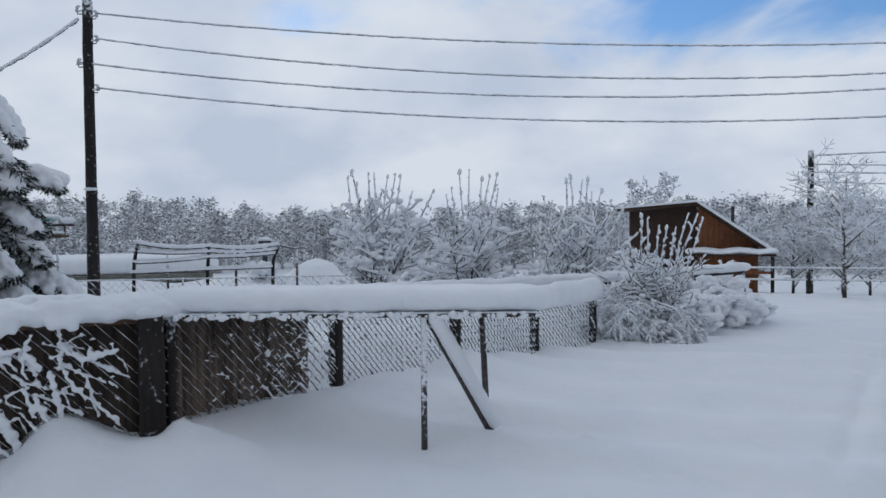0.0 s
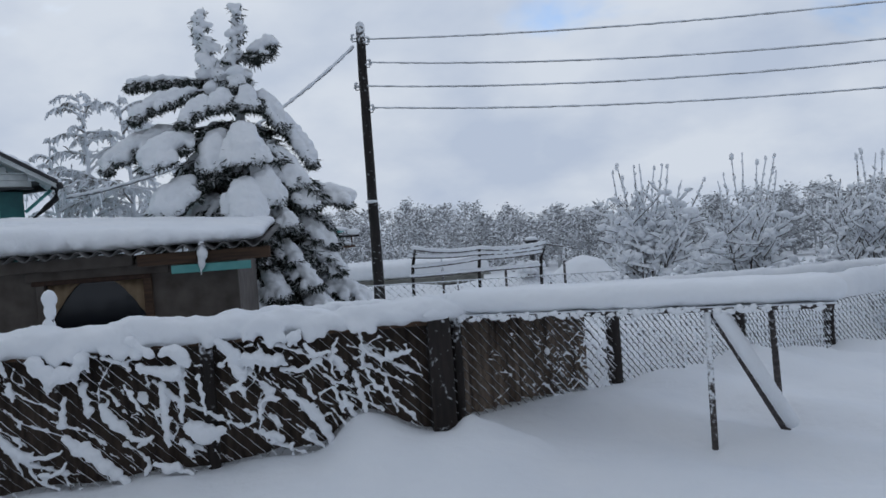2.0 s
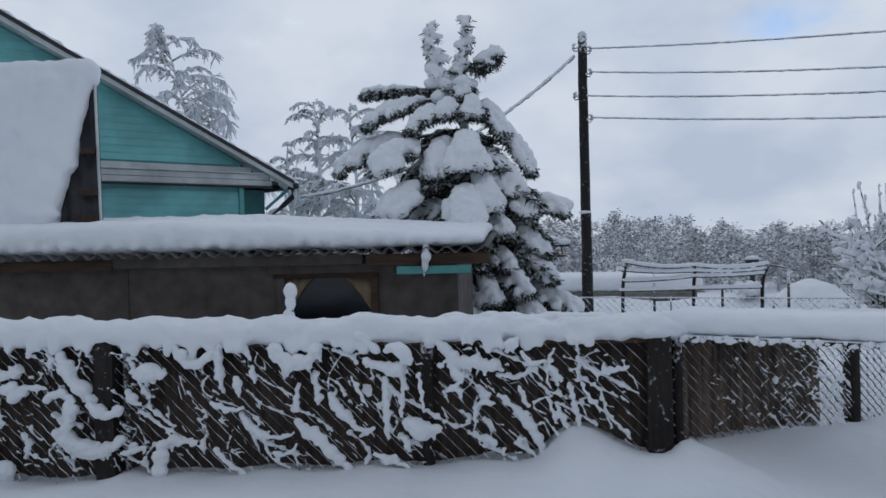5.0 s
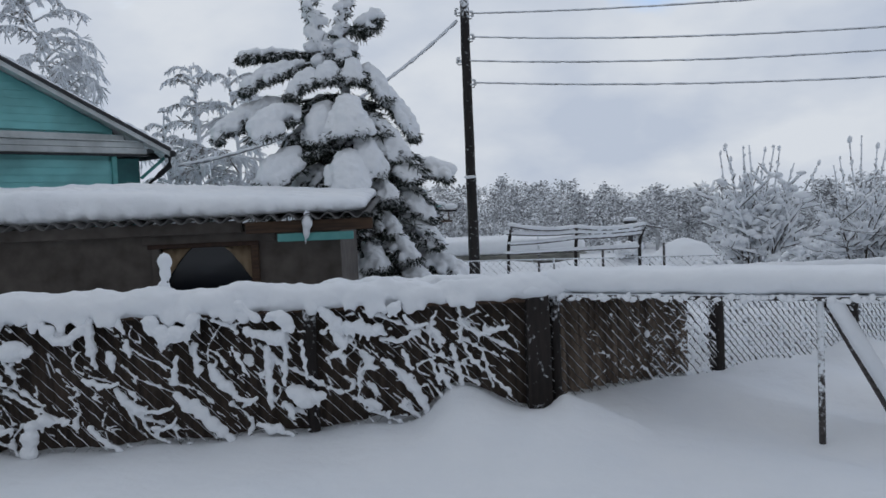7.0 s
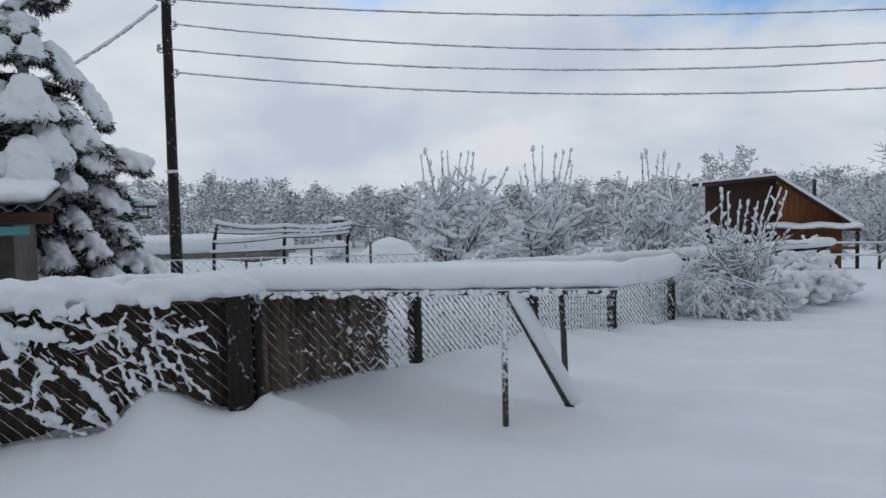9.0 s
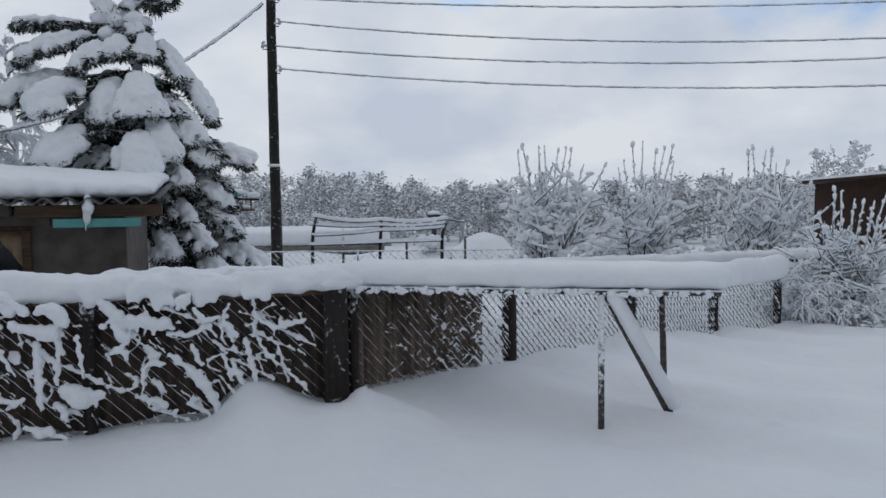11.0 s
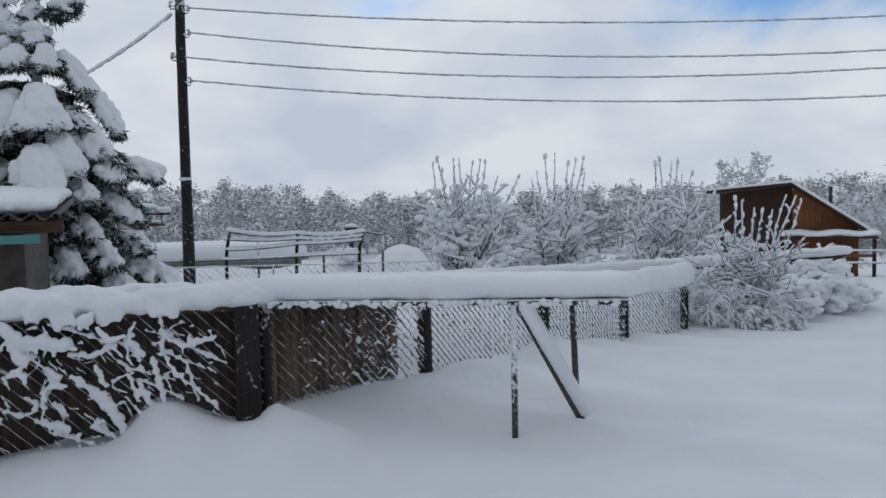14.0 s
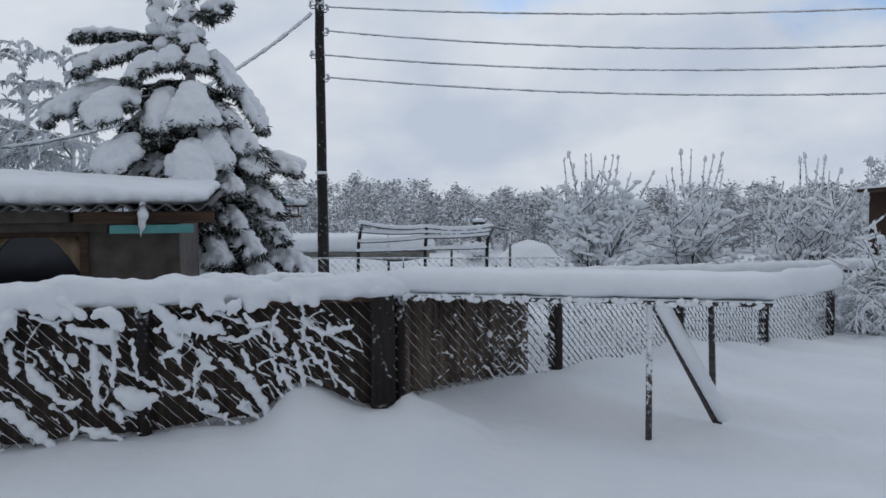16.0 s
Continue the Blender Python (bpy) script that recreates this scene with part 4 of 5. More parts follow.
snow_mass("snow_tuft", [((0.0, -0.03, 1.96), (0.12, 0.11, 0.035), 0, 0)], near_pole, 0.02, wobble=0.01, size=0.06)


def wire_line(f, n, r, name, label, seed=1):
    rng = random.Random(seed)
    pts = []
    for i in range(n + 1):
        p = f(i / n)
        pts.append(((p[0], p[1], p[2] + rng.uniform(-0.004, 0.004)), r * rng.uniform(0.75, 1.2)))
    V, F = tubes([pts], 7)
    ob = mesh_object(name, V, F, CABLE, None, label, True)
    return tagged(ob, label, "power line", "wires between the poles")


for k, (z, a, b, side) in enumerate(((4.76, 0.1129, 0.00536, 1), (4.36, 0.146, 0.0075, 1), (3.99, 0.136, 0.0074, -1), (3.58, 0.127, 0.0066, 1))):
    wire_line(lambda t, z=z, a=a, b=b, side=side: (PX + side * 0.15 + 20.5 * t, PY - 0.02, z - a * 20.5 * t + b * (20.5 * t) ** 2), 240, 0.0155, "power_line", "snow-coated wire strung from the timber pole", k)


def service(t):
    p = lerp((PX - 0.14, PY - 0.02, 4.67), (-8.82, 9.2, 2.25), t)
    return (p[0], p[1], p[2] - 0.45 * 4 * t * (1 - t))


tagged(wire_line(service, 90, 0.032, "service_cable", "thick snow-coated cable leading to the house eave", 9), "", "cable", "")

P2 = (13.6, 30.85)
pole("power_pole", *P2, -2.2, 3.81, 0.12, ((1, 3.60), (1, 3.28), (-1, 3.0), (1, 2.62)), "far timber power pole beside frosted trees")
for k, z in enumerate((3.66, 3.34, 3.05, 2.68)):
    wire_line(lambda t, z=z, k=k: (P2[0] + (0.2 if k != 2 else -0.2) + 22 * t, P2[1] + 2 * t, z - (0.10 if k else -0.3) * 4 * t * (1 - t) - 0.3 * t * (k == 3)), 60, 0.03, "power_line", "snow-coated wire from the far pole", 20 + k)


# ---- brown shed in the distance ----
def brown_shed():
    ang = math.degrees(math.atan2(25.8 - 27.1, 10.13 - 5.69))
    s = thing("wooden_shed", "red-brown wooden shed with a long sloping snowy roof", "shed", at=(5.69, 27.1, 0), turn=ang)

    def wall(name, pts, y0, y1, mat, label=""):
        bm = bmesh.new()
        a = [bm.verts.new((x, y0, z)) for x, z in pts]
        b = [bm.verts.new((x, y1, z)) for x, z in pts]
        bm.faces.new(a)
        bm.faces.new(b[::-1])
        for i in range(len(a)):
            bm.faces.new((a[i], b[i], b[(i + 1) % len(a)], a[(i + 1) % len(a)]))
        bmesh.ops.recalc_face_normals(bm, faces=bm.faces)
        return part(name, bm, mat, s, label)
    # recessed wall: shade under the roof is put into this darker brown
    wall("side_wall", ((0.28, -2.4), (2.45, -2.4), (2.45, 1.78), (0.28, 1.59)), 0.5, 0.62, RUST_DARK, "boarded wall with the roof's shade in its dark colour")
    # right part of the gable in single boards
    x = 2.46
    while x < 4.30:
        w = 0.17
        t0, t1 = 1.74 - (x - 2.4) * 0.70, 1.74 - (x + w - 2.4) * 0.70
        wall("board", ((x, -2.4), (x + w - 0.012, -2.4), (x + w - 0.012, t1 + 0.05), (x, t0 + 0.05)), 0.25, 0.29, RUST)
        x += w
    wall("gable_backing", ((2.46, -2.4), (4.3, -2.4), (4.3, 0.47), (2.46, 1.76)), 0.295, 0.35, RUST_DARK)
    wall("roof", ((-0.05, 1.60), (2.42, 1.80), (4.75, 0.20), (4.75, 0.26), (2.42, 1.88), (-0.05, 1.68)), -0.35, 4.5, RUST_DARK, "dark boarded roof edge")
    wall("roof_snow", ((-0.08, 1.685), (2.42, 1.885), (4.78, 0.265), (4.80, 0.36), (2.45, 1.96), (-0.06, 1.74)), -0.40, 4.5, SNOW, "thin snow on the roof")
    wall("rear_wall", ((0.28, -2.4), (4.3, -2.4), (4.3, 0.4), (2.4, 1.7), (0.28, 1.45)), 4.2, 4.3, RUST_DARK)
    boxed("porch_roof", (2.2, 4.75, -1.0, 0.2, 0.20, 0.26), RUST_DARK, s, "", 0.006)
    snow_mass("porch_snow", [((2.3 + 0.18 * i, -0.4, 0.32 + 0.03 * math.sin(i)), (0.25, 0.7, 0.11), 0, 0) for i in range(14)], s, 0.05, wobble=0.04, size=0.3)
    for x in (2.4, 4.65):
        boxed("porch_post", (x - 0.05, x + 0.05, -0.95, -0.85, -2.4, 0.198), POST, s, "", 0.006)
    boxed("porch_rail", (2.5, 4.6, -0.92, -0.88, -0.35, -0.27), RUST, s, "", 0.004)
    part_tube("flue", [((3.6, 1.6, 0.9), 0.06), ((3.6, 1.6, 1.75), 0.06)], METAL, s, 10, "dark metal flue pipe")


brown_shed()


# ---- garden structures ----
def arbour():
    s = thing("arbour", "bowed garden trellis of slats carrying snow", "trellis")
    feet = [(-5.50, 14.14), (-4.40, 14.82), (-3.30, 15.30)]
    tops = [(0.13, 1.06), (0.08, 0.97), (0.16, 0.98)]
    rows = []
    for (x, y), (dx, zt) in zip(feet, tops):
        g = ground_z(x, y) - 0.1
        path = [(x, y, g), (x + 0.01, y, 0.55), (x + 0.03, y - 0.02, 0.70), (x + dx, y - 0.12, zt)]
        part_tube("post", [(p, 0.032) for p in path], POST, s)
        rows.append(path)
    back = [(x + 0.3, y + 0.9) for x, y in feet]
    for (x, y) in back:
        part_tube("post", [((x, y, ground_z(x, y) - 0.1), 0.026), ((x, y, 0.86), 0.024)], PIPE, s)

    def along(path, z):
        for p, q in zip(path, path[1:]):
            if p[2] <= z <= q[2]:
                return lerp(p, q, (z - p[2]) / (q[2] - p[2]))
        return path[-1]
    rng = random.Random(6)
    snow = []
    for zs, sag, x_over in (((1.05, 0.96, 0.97), 0.06, 0.0), ((0.90, 0.86, 0.88), 0.03, 0.06), ((0.70, 0.76, 0.80), 0.02, -0.05), ((0.52, 0.53, 0.54), 0.0, 0.0)):
        pts = [along(p, z) for p, z in zip(rows, zs)]
        line = []
        for a, b in zip(pts, pts[1:]):
            for i in range(8):
                t = i / 8
                q = lerp(a, b, t)
                line.append((q[0] - (x_over if a is pts[0] and i == 0 else 0), q[1] - 0.02, q[2] - sag * 4 * t * (1 - t)))
        line.append(pts[-1])
        part_tube("slat", [(p, 0.020) for p in line], PIPE, s, 6)
        for p, q in zip(line, line[1:]):
            for t in (0, 0.33, 0.66):
                c = lerp(p, q, t)
                snow.append(((c[0], c[1], c[2] + 0.035), (0.075, 0.05, 0.036 * rng.uniform(0.8, 1.3)), 0.5, 0))
    for (x, y), (x2, y2) in zip(zip([r[-1][0] for r in rows], [r[-1][1] for r in rows]), back):
        part_tube("rafter", [((x, y, 0.96), 0.02), ((x2, y2, 0.86), 0.02)], PIPE, s, 6)
    snow_mass("snow_on_slats", snow, s, 0.018, wobble=0.01, size=0.08, label="snow lying on the slats")


arbour()


def long_hut():
    ang = 21.0
    s = thing("hut", "long low hut with a thick even layer of roof snow", "hut", at=(-7.6, 17.0, -0.10), turn=ang)
    boxed("wall", (-3.4, 2.6, 0.1, 2.2, -1.6, 0.357), HUT, s, "", 0.01)
    boxed("roof", (-3.6, 2.75, -0.1, 2.4, 0.362, 0.385), HUT, s, "dark roof edge", 0.006)
    items = []
    x = -3.5
    while x < 2.7:
        for y in (0.05, 0.5, 1.1, 1.7, 2.2):
            items.append(((x, y, 0.57), (0.25, 0.35 if y > 0.2 else 0.2, 0.20), 0, 0))
        x += 0.2
    snow_mass("roof_snow", items, s, 0.05, wobble=0.03, size=0.4)
    for x in (-2.0, -0.6, 0.8, 2.0):
        boxed("window", (x - 0.35, x + 0.35, 0.07, 0.097, -0.35, 0.2), GLASS, s, "", 0.0)


HUT = plain("faded_grey_board", (0.27, 0.27, 0.24), (0.40, 0.39, 0.35), 8, 0.85)
long_hut()

heap = thing("snow_heap", "rounded garden heap buried under smooth snow", "heap", at=(-2.95, 18.4, 0))
snow_mass("mound", [((0, 0, -0.5), (0.95, 0.9, 1.08), 0, 0), ((0.6, 0.2, -0.6), (0.8, 0.8, 0.95), 0, 0)], heap, 0.06, wobble=0.04, size=0.5)

chim = thing("stove_pipe", "dark stove pipe capped with a disc of snow", "pipe", at=(-3.87, 17.24, 0))
part_tube("pipe", [((0, 0, -0.9), 0.055), ((0, 0, 0.93), 0.055)], METAL, chim, 12)
part_tube("cowl", [((0, 0, 0.91), 0.12), ((0, 0, 0.97), 0.15), ((0, 0, 0.99), 0.13)], METAL, chim, 12)
snow_mass("snow_disc", [((0, 0, 1.02), (0.15, 0.15, 0.06), 0, 0)], chim, 0.025, wobble=0.01, size=0.1)


def feeder():
    s = thing("bird_feeder", "tall bird feeder with a turquoise board and snow", "bird feeder", at=(-6.82, 14.13, 0))
    part_tube("post", [((0, 0, -0.8), 0.025), ((0, 0, 1.38), 0.022)], PIPE, s, 8)
    boxed("crossbar", (-0.30, 0.30, -0.03, 0.03, 1.36, 1.40), POST, s, "", 0.004)
    boxed("board", (-0.42, 0.10, -0.12, 0.10, 1.46, 1.49), TURQ_BOARD, s, "turquoise board", 0.004, pose(0, 0, 0.0, 0, -6, 0))
    boxed("tray", (-0.16, 0.16, -0.12, 0.12, 1.16, 1.20), BROWN, s, "", 0.004)
    for x in (-0.14, 0.14):
        boxed("hanger", (x - 0.012, x + 0.012, -0.012, 0.012, 1.20, 1.36), BROWN, s, "", 0.002)
    snow_mass("snow_tuft", [((-0.18, 0, 1.53), (0.28, 0.13, 0.05), 0, 0.05), ((0.2, 0, 1.46), (0.14, 0.08, 0.06), 0, 0), ((0, 0, 1.24), (0.16, 0.12, 0.04), 0, 0)], s, 0.02, wobble=0.015, size=0.08)


feeder()


def back_fences():
    f = thing("fence", "garden fence of wire mesh half buried in snow", "fence")
    a, b = (-6.0, 12.0), (-1.6, 13.6)
    chain_link(a, b, (0.55, 0.50), (-0.3, -0.3), 0.11, MESH_SNOW, 0.006, f)
    for t in (0.1, 0.42, 0.75, 1.0):
        x, y = lerp(a, b, t)
        post("post", x, y, -0.7, 0.55, 0.013, PIPE, f)
    V, F = tubes([[((*a, 0.55), 0.012), ((*b, 0.50), 0.012)]], 6)
    mesh_object("rail", V, F, MESH_SNOW, f)
    f = thing("rail_fence", "old rail fence with a cap of snow behind bushes", "fence")
    pts = [(-1.46, 9.05, 0.56), (0.6, 10.3, 0.54), (2.53, 11.41, 0.55), (4.05, 12.5, 0.56), (4.75, 12.93, 0.57)]
    rng = random.Random(14)
    items = []
    for p, q in zip(pts, pts[1:]):
        part_tube("rail", [(p, 0.035), (q, 0.035)], POST, f, 8)
        items += cap_items(p[:2], q[:2], p[2] + 0.02, q[2] + 0.02, 0.09, 0.13, rng, 0.1, 0.15)
    for p in pts:
        post("post", p[0], p[1], -0.6, p[2] + 0.01, 0.038, POST, f)
    snow_mass("snow_cap", items, f, 0.03, wobble=0.02, size=0.2)
    f = thing("paddock_fence", "far post-and-rail fence across the white yard", "fence")
    pts = [(8.2, 24.5), (10.6, 24.0), (13.0, 23.4), (15.5, 22.8)]
    for p, q in zip(pts, pts[1:]):
        for z in (-0.1, -0.45):
            part_tube("rail", [((*p, z), 0.035), ((*q, z), 0.035)], TWIG, f, 6)
    for p in pts:
        post("post", *p, -1.6, -0.02, 0.06, POST, f)


back_fences()


# ---- snowy trees and bushes ----
def grow(rng, p, d, length, r, depth, out, curve, droop, kids, spread, shrink=0.62, taper=0.45, seg=5, up=0.0):
    """One limb and its side shoots, as tapered lines."""
    line = [(p, r)]
    q, v = Vector(p), Vector(d).normalized()
    n = seg
    for i in range(n):
        v = v + Vector((rng.uniform(-curve, curve), rng.uniform(-curve, curve), rng.uniform(-curve, curve) * 0.6 - droop + up)) / n
        v.normalize()
        q = q + v * (length / n)
        line.append((tuple(q), r * (1 - (1 - taper) * (i + 1) / n)))
        if depth > 0:
            for _ in range(kids if i > 0 else 0):
                if rng.random() < 0.8:
                    side = Vector((rng.uniform(-1, 1), rng.uniform(-1, 1), rng.uniform(-0.4, 0.7)))
                    side = (v * (1 - spread) + side.normalized() * spread).normalized()
                    grow(rng, tuple(q), side, length * shrink * rng.uniform(0.6, 1.1), r * 0.55, depth - 1, out, curve, droop, kids, spread, shrink, taper, max(3, seg - 1), up)
    out.append((depth, line))


def woody(name, at, label, category, rng, stems, depth, mats, min_r=0.006, lumps=0.0, lump_size=0.04, sides=4, group="", kind=""):
    """stems: (start, direction, length, radius, curve, droop, kids, spread, up)."""
    t = thing(name, label, category, group, at=at)
    out = []
    for st, d, L, r, curve, droop, kids, spread, up in stems:
        grow(rng, st, d, L, r, depth, out, curve, droop, kids, spread, up=up)
    thick = [[(p, max(r, min_r)) for p, r in l] for k, l in out if k == depth]
    thin = [[(p, max(r, min_r)) for p, r in l] for k, l in out if k < depth]
    if category == "tree":
        part_tube("trunk", thick[0], mats[0], t, 8)
        for l in thick[1:]:
            part_tube("limb", l, mats[0], t, 5)
    else:
        for l in thick:
            part_tube("stem", l, mats[0], t, 6)
    V, F = tubes(thin, sides)
    tagged(mesh_object("crown" if category == "tree" else "twig_tangle", V, F, mats[1], t), kind="stuff")
    if lumps:
        items = []
        for k, l in out:
            if k < depth:
                for p, r in l[1:]:
                    if rng.random() < lumps:
                        s = lump_size * rng.uniform(0.35, 1.5)
                        items.append(((p[0], p[1], p[2] + r + s * 0.2), (s * rng.uniform(0.8, 2.0), s * rng.uniform(0.6, 1.0), s * 0.65), rng.uniform(0, 3), rng.uniform(-0.6, 0.6)))
        V, F = blobs(items, 1, 0.3, rng)
        tagged(mesh_object("lodged_snow", V, F, SNOW, t, "snow lodged on the twigs", True), kind="stuff")
    return t


def load_lines(lines, rng, fat, gaps=0.12, lift=0.8):
    """Snow lying along the upper side of twigs, thick and thin, with a few gaps."""
    out = []
    for line in lines:
        run = []
        for i in range(len(line) - 1):
            (p, r), (q, r2) = line[i], line[i + 1]
            if rng.random() < gaps:
                if len(run) > 1:
                    out.append(run)
                run = []
                continue
            dx, dy, dz = q[0] - p[0], q[1] - p[1], q[2] - p[2]
            flat = math.hypot(dx, dy) / (math.sqrt(dx * dx + dy * dy + dz * dz) or 1.0)
            for t in (0.0, 0.5):
                c = lerp(p, q, t)
                w = fat * (0.45 + 0.75 * flat) * rng.uniform(0.55, 1.3)
                run.append(((c[0] + rng.uniform(-0.2, 0.2) * w, c[1] + rng.uniform(-0.2, 0.2) * w, c[2] + (r + w * lift) * (0.3 + 0.7 * flat)), w))
        if len(run) > 1:
            out.append(run)
    return out


def snowy_shrub(x, y, label, seed, stems, depth=2, fat=0.022, shoots=(), clump=0.0, clump_size=0.06, min_r=0.006, bark=None):
    """A shrub whose every twig carries snow. shoots: (side, height above zero) of bare upright tips."""
    rng = random.Random(seed)
    z0 = ground_z(x, y) - 0.05
    t = thing("bush", label, "bush", "bushes behind the fence", at=(x, y, z0))
    bark = bark or TWIG_DARK
    out = []
    for st, d, L, r, curve, droop, kids, spread, up in stems:
        grow(rng, st, d, L, r, depth, out, curve, droop, kids, spread, up=up)
    for k, l in out:
        if k == depth:
            part_tube("stem", [(p, max(r, min_r)) for p, r in l], bark, t, 6)
    thin = [[(p, max(r, min_r)) for p, r in l] for k, l in out if k < depth]
    V, F = tubes(thin, 4)
    tagged(mesh_object("twig_tangle", V, F, bark, t), kind="stuff")
    loads = load_lines([l for k, l in out], rng, fat)
    reach = math.hypot(x, y)
    sx, sy = y / reach, -x / reach
    twigs, nodes = [], []
    for i, (a, zt) in enumerate(shoots):
        top = zt - z0
        foot = a * 0.28 + rng.uniform(-0.05, 0.05)
        deep = rng.uniform(-0.25, 0.25)
        line = []
        n = 18
        for k in range(n + 1):
            q = k / n
            o = foot + (a - foot) * q ** 1.25 + 0.014 * math.sin(q * 8 + i * 2.1)
            line.append(((o * sx - deep * sy * q, o * sy + deep * sx * q, top * q), 0.017 * (1.15 - 0.6 * q) * rng.uniform(0.85, 1.15)))
        part_tube("shoot", line, SHOOT, t, 6, "upright shoot crusted with snow")
        for k in range(5, n + 1):
            p, r = line[k]
            if rng.random() < 0.6:
                w = rng.uniform(0.014, 0.025)
                nodes.append(((p[0] + rng.uniform(-0.012, 0.012), p[1], p[2]), (w, w, w * rng.uniform(1.0, 2.2)), 0, rng.uniform(-0.3, 0.3)))
            if k < n - 1 and rng.random() < 0.5:
                b = rng.uniform(0, 6.28)
                L = rng.uniform(0.08, 0.26) * (1.25 - k / n)
                e = (p[0] + L * 0.75 * math.cos(b), p[1] + L * 0.75 * math.sin(b), p[2] + L * rng.uniform(0.5, 1.0))
                twigs.append([(p, 0.008), (lerp(p, e, 0.5), 0.007), (e, 0.005)])
        if top > 1.9 and rng.random() < 0.4:
            p = line[-1][0]
            nodes.append(((p[0], p[1], p[2] - 0.04), (0.032, 0.032, 0.06), 0, 0))
    if twigs:
        V, F = tubes(twigs, 4)
        tagged(mesh_object("side_twig", V, F, bark, t), kind="stuff")
        loads += load_lines(twigs, rng, 0.017, 0.2)
    for k, l in out:
        if clump and k <= 1:
            for p, r in l[1:]:
                if rng.random() < clump:
                    w = clump_size * rng.uniform(0.5, 1.3)
                    nodes.append(((p[0], p[1], p[2] + w * 0.35), (w * rng.uniform(0.9, 1.7), w, w * 0.7), rng.uniform(0, 3), rng.uniform(-0.4, 0.5)))
    V, F = tubes(loads, 5)
    add_to((V, F), blobs(nodes, 1, 0.22, rng))
    tagged(mesh_object("lodged_snow", V, F, SNOW, t, "snow lodged along the twigs", True), kind="stuff")
    return t


def fan(rng, n, h, wide, droop, r=0.016, kids=2, low=0.25, high=0.8, up=0.05):
    """Stems that rise from one foot and spread."""
    out = []
    for i in range(n):
        a = 2 * math.pi * (i + rng.random()) / n
        lean = rng.uniform(low, high)
        out.append(((0.08 * math.cos(a), 0.08 * math.sin(a), 0), (lean * math.cos(a) * wide, lean * math.sin(a) * wide, 1), h * rng.uniform(0.7, 1.1), r, 0.55, droop, kids, 0.62, up))
    return out


SHOOT = snow_on_top("shoot_bark_with_snow", ((0.06, 0.05, 0.048), (0.14, 0.12, 0.115)), 0.60, 20)
snowy_shrub(-0.95, 10.63, "dense snow-laden bush with tall bare shoots", 31, fan(random.Random(1), 10, 0.98, 0.8, 0.12, 0.02, 2, 0.15, 0.8, 0.3), 2, 0.020,
            ((-0.36, 2.01), (-0.26, 2.06), (-0.21, 1.91), (-0.08, 2.06), (0.02, 2.09), (0.20, 2.02), (0.28, 2.04), (0.38, 2.03), (0.53, 1.83), (0.77, 1.81)), 0.16, 0.06)
snowy_shrub(0.32, 11.67, "upright snowy bush with thick white shoots", 32, fan(random.Random(2), 8, 0.95, 0.65, 0.08, 0.02, 2, 0.15, 0.8, 0.35), 2, 0.020,
            ((-0.32, 1.80), (-0.23, 1.90), (-0.11, 2.16), (0.01, 2.16), (0.22, 2.07), (0.33, 2.06), (0.41, 2.08), (0.46, 1.88), (0.51, 1.68)), 0.12, 0.055)
snowy_shrub(2.02, 12.52, "snowy bush with fanned upright shoots", 33, fan(random.Random(3), 9, 1.0, 0.7, 0.03, 0.02, 2, 0.2, 0.8, 0.45), 2, 0.018,
            ((-0.16, 2.04), (-0.08, 2.11), (0.10, 2.05), (0.16, 2.07), (0.25, 1.86), (0.40, 1.91), (0.51, 1.70), (-0.4, 1.6), (0.7, 1.55)), 0.08, 0.05)
for i, (x, y, top, wide) in enumerate(((-1.40, 11.0, 0.80, 0.8), (-0.3, 12.2, 1.0, 1.1), (1.2, 12.9, 1.0, 1.2), (3.0, 13.4, 1.15, 1.2), (0.2, 13.2, 1.0, 1.2), (-3.75, 16.3, 0.75, 0.7), (4.6, 14.2, 0.95, 1.3), (0.75, 11.3, 0.7, 1.0))):
    g = ground_z(x, y)
    snowy_shrub(x, y, "low tangled bush smothered in snow", 50 + i, fan(random.Random(60 + i), 11, (top - g) * 0.52, wide, 0.35), 2, 0.026, (), 0.2, 0.065)
# the tall shrub at the fence end, a weeping tangle at its foot
snowy_shrub(2.52, 10.05, "tall shrub at the fence end with crusted shoots", 71, fan(random.Random(5), 15, 0.80, 0.42, 0.10, 0.010, 2, 0.15, 0.8, 0.15), 2, 0.013,
            ((-0.07, 1.48), (0.02, 1.45), (0.16, 1.36), (0.23, 1.33), (0.36, 1.34), (0.51, 1.51), (0.60, 1.50), (0.68, 1.44), (-0.2, 1.2)), 0.08, 0.04)
for i, (x, y, h, wide) in enumerate(((2.32, 9.92, 0.66, 0.5), (2.62, 9.95, 0.50, 0.75), (2.12, 9.92, 0.60, 0.3))):
    snowy_shrub(x, y, "weeping shrub bent to the ground under snow", 73 + i, fan(random.Random(75 + i), 15, h, wide, 1.25, 0.008, 3, 0.3, 0.9), 2, 0.0085, (), 0.05, 0.03, 0.004, HOAR)
for i, (x, y, h, wide) in enumerate(((3.28, 11.0, 0.50, 0.8), (3.70, 11.4, 0.52, 0.8), (4.05, 11.75, 0.50, 0.8), (4.45, 12.4, 0.46, 0.8), (3.50, 11.5, 0.62, 0.6))):
    snowy_shrub(x, y, "low bush weighed down by rounded snow clumps", 81 + i, fan(random.Random(85 + i), 12, h, wide, 0.9, 0.012), 1, 0.036, (), 0.75, 0.075, 0.008)


